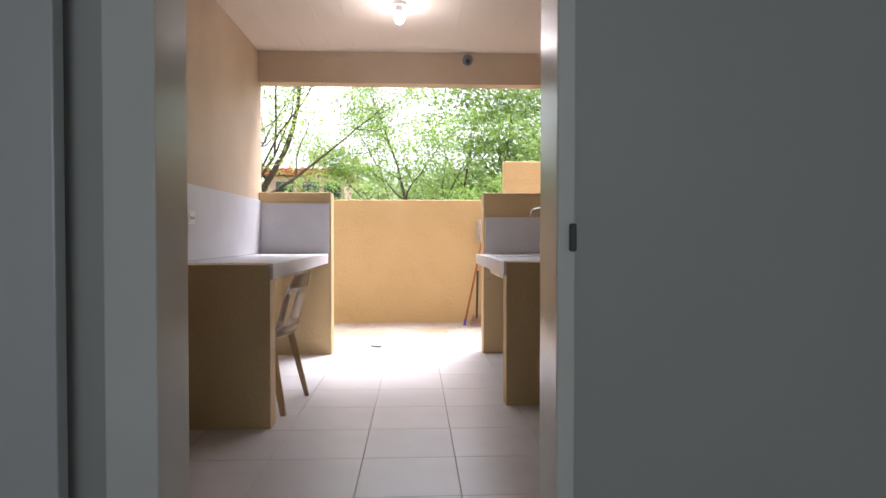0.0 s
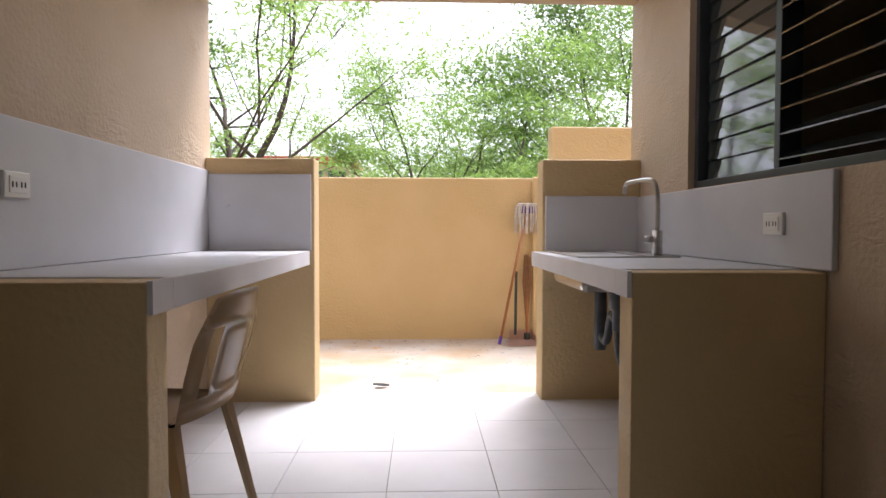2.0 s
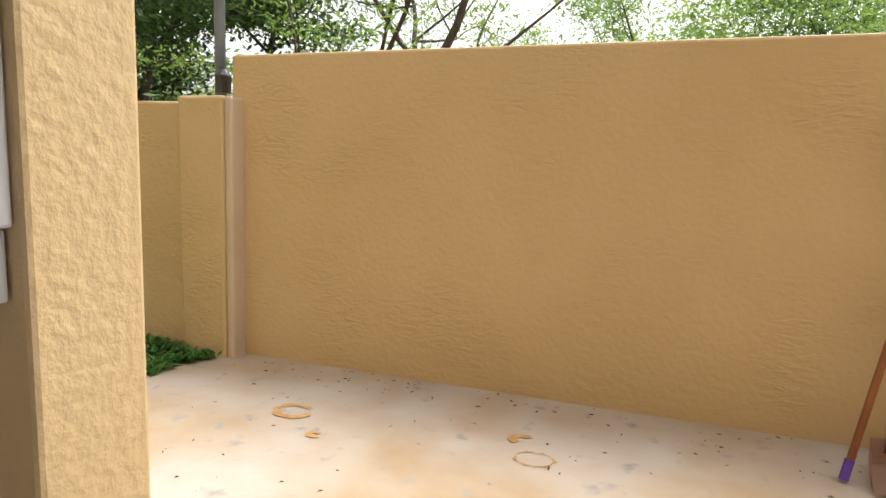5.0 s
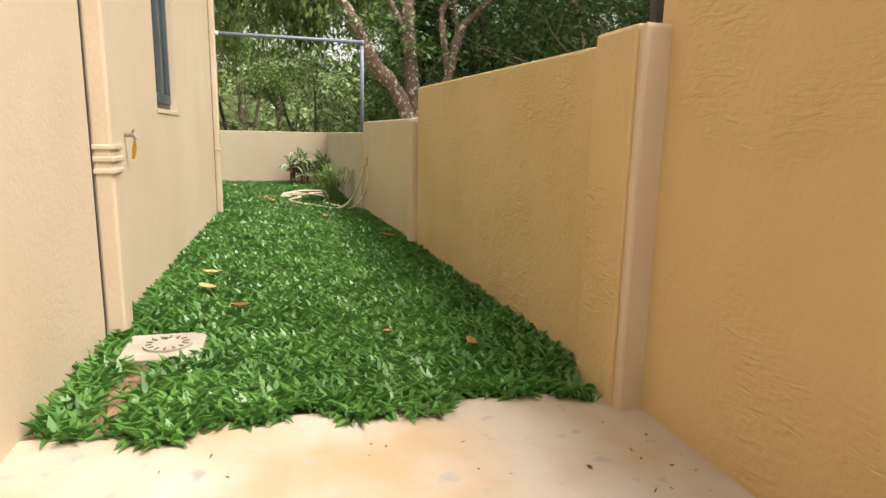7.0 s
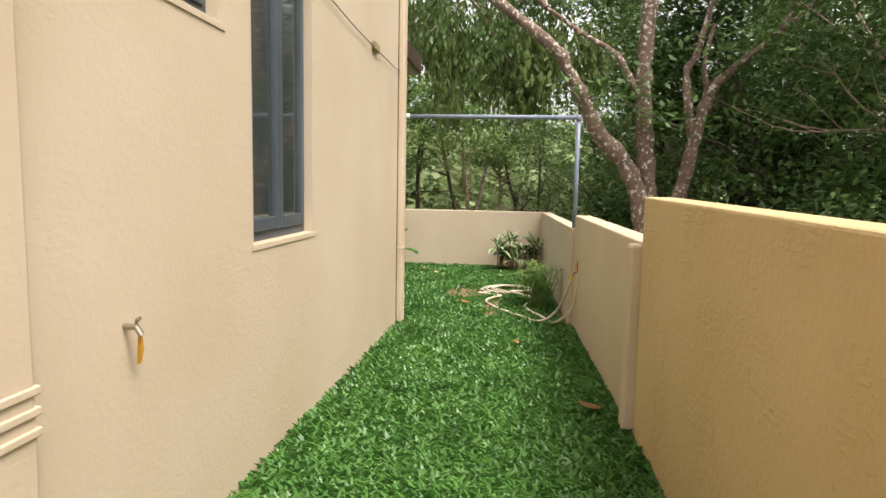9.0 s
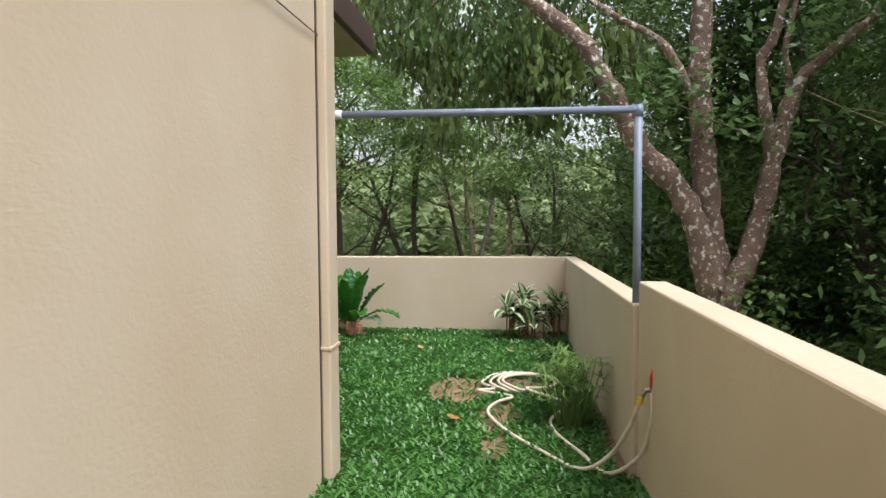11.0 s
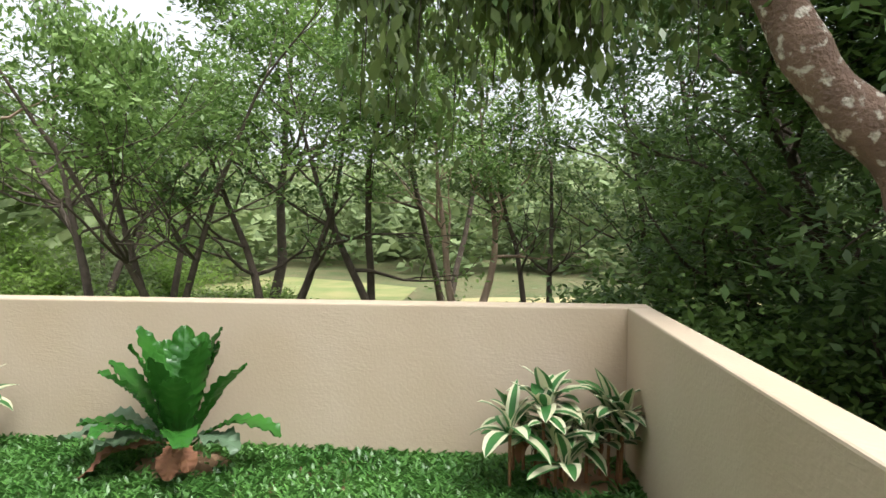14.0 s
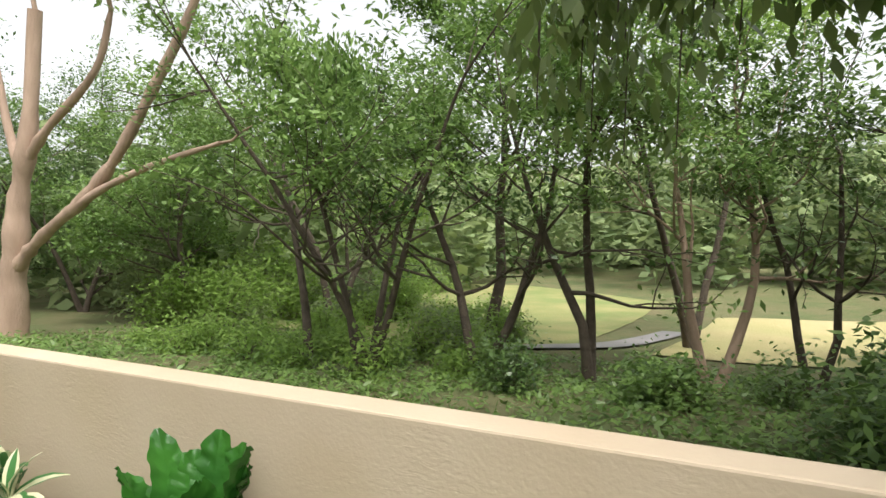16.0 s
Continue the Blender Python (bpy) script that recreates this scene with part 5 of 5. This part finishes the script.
# ---- garden plants by the far wall
def strap_leaf(bm, base, turn, rise, length, width, curl, wave=0.0, striped=False, taper=0.75, fold=0.18, nseg=10):
    """A long leaf that rises and arches over; edge columns may take a second material."""
    cols = (-1, -0.5, 0, 0.5, 1)
    p, ang = Vector(base), rise
    fw = Vector((math.cos(turn), math.sin(turn), 0))
    sd = Vector((-math.sin(turn), math.cos(turn), 0))
    rows = []
    for i in range(nseg + 1):
        u = i / nseg
        w = width * 0.5 * (0.28 + 0.72 * min(1, u * 2.4)) * (1 - max(0, (u - taper) / (1 - taper)) ** 2.4 * 0.95)
        nrm = -fw * math.sin(ang) + Vector((0, 0, 1)) * math.cos(ang)
        rows.append([bm.verts.new(p + sd * (c * w) + nrm * (abs(c) * w * fold + wave * width * math.sin(u * 26 + c * 2) * abs(c))) for c in cols])
        d = fw * math.cos(ang) + Vector((0, 0, 1)) * math.sin(ang)
        p = p + d * (length / nseg)
        ang -= curl / nseg
    for a, b in zip(rows, rows[1:]):
        for k in range(4):
            f = bm.faces.new((a[k], a[k + 1], b[k + 1], b[k]))
            f.smooth = True
            if striped and k in (0, 3):
                f.material_index = 1
    return bm


def broad_frond(base, turn, rise, length, width, curl, wave, seed):
    """A broad pleated frond: narrow foot, widest past the middle, blunt ruffled tip, raised midrib."""
    rg = random.Random(seed)
    bm = bmesh.new()
    cols = (-1, -0.66, -0.33, -0.06, 0.06, 0.33, 0.66, 1)
    n = 34
    p, ang = Vector(base), rise
    fw, sd = Vector((math.cos(turn), math.sin(turn), 0)), Vector((-math.sin(turn), math.cos(turn), 0))
    rows, ph = [], rg.uniform(0, 6.28)
    for i in range(n + 1):
        u = i / n
        w = width * 0.5 * (0.16 + 0.84 * min(1, u / 0.62) ** 1.35) * math.sqrt(max(0.02, 1 - (max(0, u - 0.62) / 0.385) ** 2))
        w *= 1 + 0.07 * math.sin(u * 31 + ph)
        nrm = -fw * math.sin(ang) + Vector((0, 0, 1)) * math.cos(ang)
        row = []
        for c in cols:
            pleat = 0.075 * width * math.sin(u * 62 - abs(c) * 5) * min(1, abs(c) * 2) * min(1, u * 3)
            ruffle = wave * width * math.sin(u * 17 + ph + (1.5 if c > 0 else 0)) * abs(c) ** 2 * min(1, u * 1.5)
            rib = 0.012 if abs(c) < 0.1 else 0.0
            row.append(bm.verts.new(p + sd * (c * w) + nrm * (abs(c) * w * 0.32 + pleat + ruffle + rib)))
        rows.append(row)
        p = p + (fw * math.cos(ang) + Vector((0, 0, 1)) * math.sin(ang)) * (length / n)
        ang -= curl * (0.4 + 1.2 * u) / n
    for a, b in zip(rows, rows[1:]):
        for k in range(len(cols) - 1):
            bm.faces.new((a[k], a[k + 1], b[k + 1], b[k])).smooth = True
    return bm


def fern(x, y):
    z = lawn_z(x)
    f = thing("birds_nest_fern", "large glossy green nest fern against the wall", "fern", (x, y, z))
    rg = random.Random(4)
    for k in range(21):
        ring = (0, 1, 2)[k % 3]
        a = 2 * math.pi * (k // 3) / 7 + ring * 0.3 + rg.uniform(-0.15, 0.15)
        rise = (1.38, 1.16, 0.85)[ring] + rg.uniform(-0.08, 0.06)
        curl = (0.25, 0.5, 1.35)[ring] * rg.uniform(0.7, 1.2)
        length = (0.76, 0.74, 0.66)[ring] * rg.uniform(0.88, 1.08)
        if math.cos(a) < -0.25:
            rise, curl = max(rise, 1.36), min(curl, 0.2)
        part("frond", broad_frond((x + 0.05 * math.cos(a), y + 0.05 * math.sin(a), z + 0.10), a, rise, length, rg.uniform(0.15, 0.215), curl, rg.uniform(0.03, 0.07), k), FERN, f)
    for k, (a, L) in enumerate(((-1.75, 0.78), (-1.35, 0.74), (-0.95, 0.5), (1.2, 0.5))):
        part("old_frond", broad_frond((x, y, z + 0.16), a, 0.35, L, 0.20, 0.85, 0.12, 40 + k), FERNOLD, f, "grey-green ageing frond lying low")
    for k, (a, L) in enumerate(((0.35, 0.34), (-1.15, 0.62), (0.75, 0.3))):
        part("dry_frond", broad_frond((x + 0.06, y, z + 0.16), a, 0.2, L, 0.14, 1.5, 0.15, 60 + k), FROND_DRY, f, "curled brown dead frond")
    return f


fern(-12.48, 4.25)


def striped_plant(x, y, n, size, seed, label, aim=0.0):
    z = lawn_z(x)
    f = thing("striped_plant", label, "plant", (x, y, z), "striped plants by the wall")
    rg = random.Random(seed)
    for k in range(n):
        cx, cy = x + rg.uniform(-0.14, 0.20), y + rg.uniform(-0.36, 0.36)
        ch = z + rg.uniform(0.14, 0.50) - 0.3 * max(0, cx - x)
        part("stalk", tube(bmesh.new(), [(cx - 0.04, cy, z - 0.03), (cx, cy, ch + 0.01)], 0.010, 6), STRAW, f)
        start = rg.uniform(0, 6.28)
        for q in range(9):
            kind = rg.random()
            mats = [VARGREEN, VARCREAM] if kind < 0.72 else ([VARGREEN, VARGREEN] if kind < 0.88 else [VARCREAM, VARGREEN])
            a = start + q * 2.4
            if math.cos(a) < -0.5 and cx < x:
                a += math.pi
            part("leaf", strap_leaf(bmesh.new(), (cx, cy, ch), a, rg.uniform(0.25, 1.35) if q < 6 else 1.4, size * rg.uniform(0.6, 1.0), rg.uniform(0.075, 0.12), rg.uniform(0.5, 1.7), 0.02, True, 0.5, nseg=8), mats, f)
    for k in range(5):
        part("dry_leaf", strap_leaf(bmesh.new(), (x + rg.uniform(-0.1, 0.15), y + rg.uniform(-0.3, 0.1), z + 0.25), rg.uniform(0, 6.28), 0.2, 0.3, 0.05, 2.2), FROND_DRY, f, "brown withered leaf")
    return f


striped_plant(-12.45, 6.66, 17, 0.33, 15, "green plant with cream-striped leaves in the wall corner")
striped_plant(-12.50, 2.55, 17, 0.33, 16, "green plant with cream-striped leaves by the wall")
rg = random.Random(19)
bush = thing("umbrella_sedge", "fine-leaved green bush beside the yard wall", "bush", (-9.15, 6.85, -0.15))
bm = bmesh.new()
for k in range(46):
    a, r = rg.uniform(0, 6.28), rg.uniform(0.02, 0.30)
    top = Vector((-9.15 + r * math.cos(a) * 1.15, 6.85 + r * math.sin(a) * 0.85, -0.15 + rg.uniform(0.22, 0.52)))
    tube(bm, [(-9.15 + 0.3 * r * math.cos(a), 6.85 + 0.3 * r * math.sin(a), -0.17), tuple(top)], 0.004, 4)
    for j in range(11):
        strap_leaf(bm, top, rg.uniform(0, 6.28), rg.uniform(0.0, 0.9), rg.uniform(0.12, 0.2), 0.012, 1.1, nseg=3)
part("foliage", bm, LEAF_MID, bush)

# ---- lawn of broad short blades
PATCHES = ((-10.05, 5.95, 0.45, 0.30), (-9.35, 6.32, 0.42, 0.16), (-8.72, 6.32, 0.25, 0.12), (-10.25, 6.45, 0.25, 0.25), (-2.80, 5.63, 0.22, 0.19), (-2.38, 5.57, 0.34, 0.06), (-12.5, 4.25, 0.22, 0.3), (-12.55, 6.72, 0.25, 0.3), (-9.15, 6.85, 0.12, 0.12))


def lawn(name, x0, x1, y0, y1, density, size, seed, label):
    rs = np.random.RandomState(seed)
    n = int((x1 - x0) * (y1 - y0) * density)
    x, y = rs.uniform(x0, x1, n), rs.uniform(y0, y1, n)
    edge = -2.01 + 0.05 * np.sin(y * 9) + 0.035 * np.sin(y * 23 + 1)
    keep = (x < edge) & ~((x > -2.24) & (y > 7.13))
    for px, py, rx, ry in PATCHES:
        wob = 1 + 0.25 * np.sin(x * 17 + y * 5) * np.cos(y * 13)
        keep &= (((x - px) / rx) ** 2 + ((y - py) / ry) ** 2 > wob) | (rs.rand(n) < 0.06)
    tuft = noise_field(x, y)
    keep &= rs.rand(n) < 0.55 + 0.6 * tuft
    x, y = x[keep], y[keep]
    n = len(x)
    z = np.array([lawn_z(v) for v in x]) - 0.004
    a, el = rs.uniform(0, 2 * np.pi, n), rs.uniform(0.25, 1.25, n)
    L, W = size * rs.uniform(0.6, 1.35, n), size * 0.15 * rs.uniform(0.7, 1.3, n)
    f = np.stack([np.cos(a), np.sin(a), np.zeros(n)], 1)
    s = np.stack([-np.sin(a), np.cos(a), np.zeros(n)], 1) * W[:, None]
    up = np.array([0, 0, 1.0])
    b = np.stack([x, y, z], 1)
    m = b + f * (L * 0.5 * np.cos(el))[:, None] + up * (L * 0.6 * np.sin(el))[:, None]
    t = m + f * (L * 0.55 * np.cos(el - 0.6))[:, None] + up * (L * 0.5 * np.sin(el - 0.7))[:, None]
    v = np.stack([b - s * 0.6, b + s * 0.6, m + s, t, m - s], 1).reshape(-1, 3)
    return tagged(quad_mesh(name, v, BLADE, per=5), label, "grass", kind="stuff")


def noise_field(x, y):
    return 0.5 + 0.25 * np.sin(x * 3.1 + 1.7 * np.sin(y * 2.3)) + 0.25 * np.sin(y * 4.3 + 1.3 * np.sin(x * 2.9))


lawn("lawn_near", -5.6, -1.85, HY + 0.03, YB - 0.03, 9500, 0.060, 201, "dense dark green broad-bladed lawn between the walls")
lawn("lawn_middle", -8.3, -5.6, HY + 0.03, YB - 0.03, 7000, 0.060, 202, "dense dark green broad-bladed lawn between the walls")
lawn("lawn_end", -12.82, -8.3, 1.4, YB - 0.18, 4800, 0.062, 203, "dense green lawn before the low wall")

lawn("lawn_side", -12.82, HX - 0.02, -3.9, 1.4, 1600, 0.075, 204, "dense green lawn along the house end")

# ---- floor tiles
TW = 0.41
bm = box(0.0015, 0.0015, -0.01, TW - 0.0015, TW - 0.0015, 0.0, 0.0012)
tile_mesh = None
for i in range(-4, 5):
    for j in range(-6, 6):
        x, y = -0.18 + i * TW, 3.67 + j * TW
        x0, x1, y0, y1 = max(x, XL + 0.002), min(x + TW, XR - 0.002), max(y, Y0 - 0.14), min(y + TW, YQ)
        if x1 - x0 < 0.03 or y1 - y0 < 0.03:
            continue
        if tile_mesh is not None and x1 - x0 > TW - 0.001 and y1 - y0 > TW - 0.001:
            ob = new("tile", tile_mesh)
            ob.parent = floor
            ob.location = (x, y, 0)
            continue
        if x1 - x0 > TW - 0.001 and y1 - y0 > TW - 0.001:
            ob = part("tile", bm, TILE, floor)
            tile_mesh = ob.data
            ob.location = (x, y, 0)
        else:
            part("tile", box(x0 + 0.0015, y0 + 0.0015, -0.01, x1 - 0.0015, y1 - 0.0015, 0.0, 0.0012), TILE, floor)
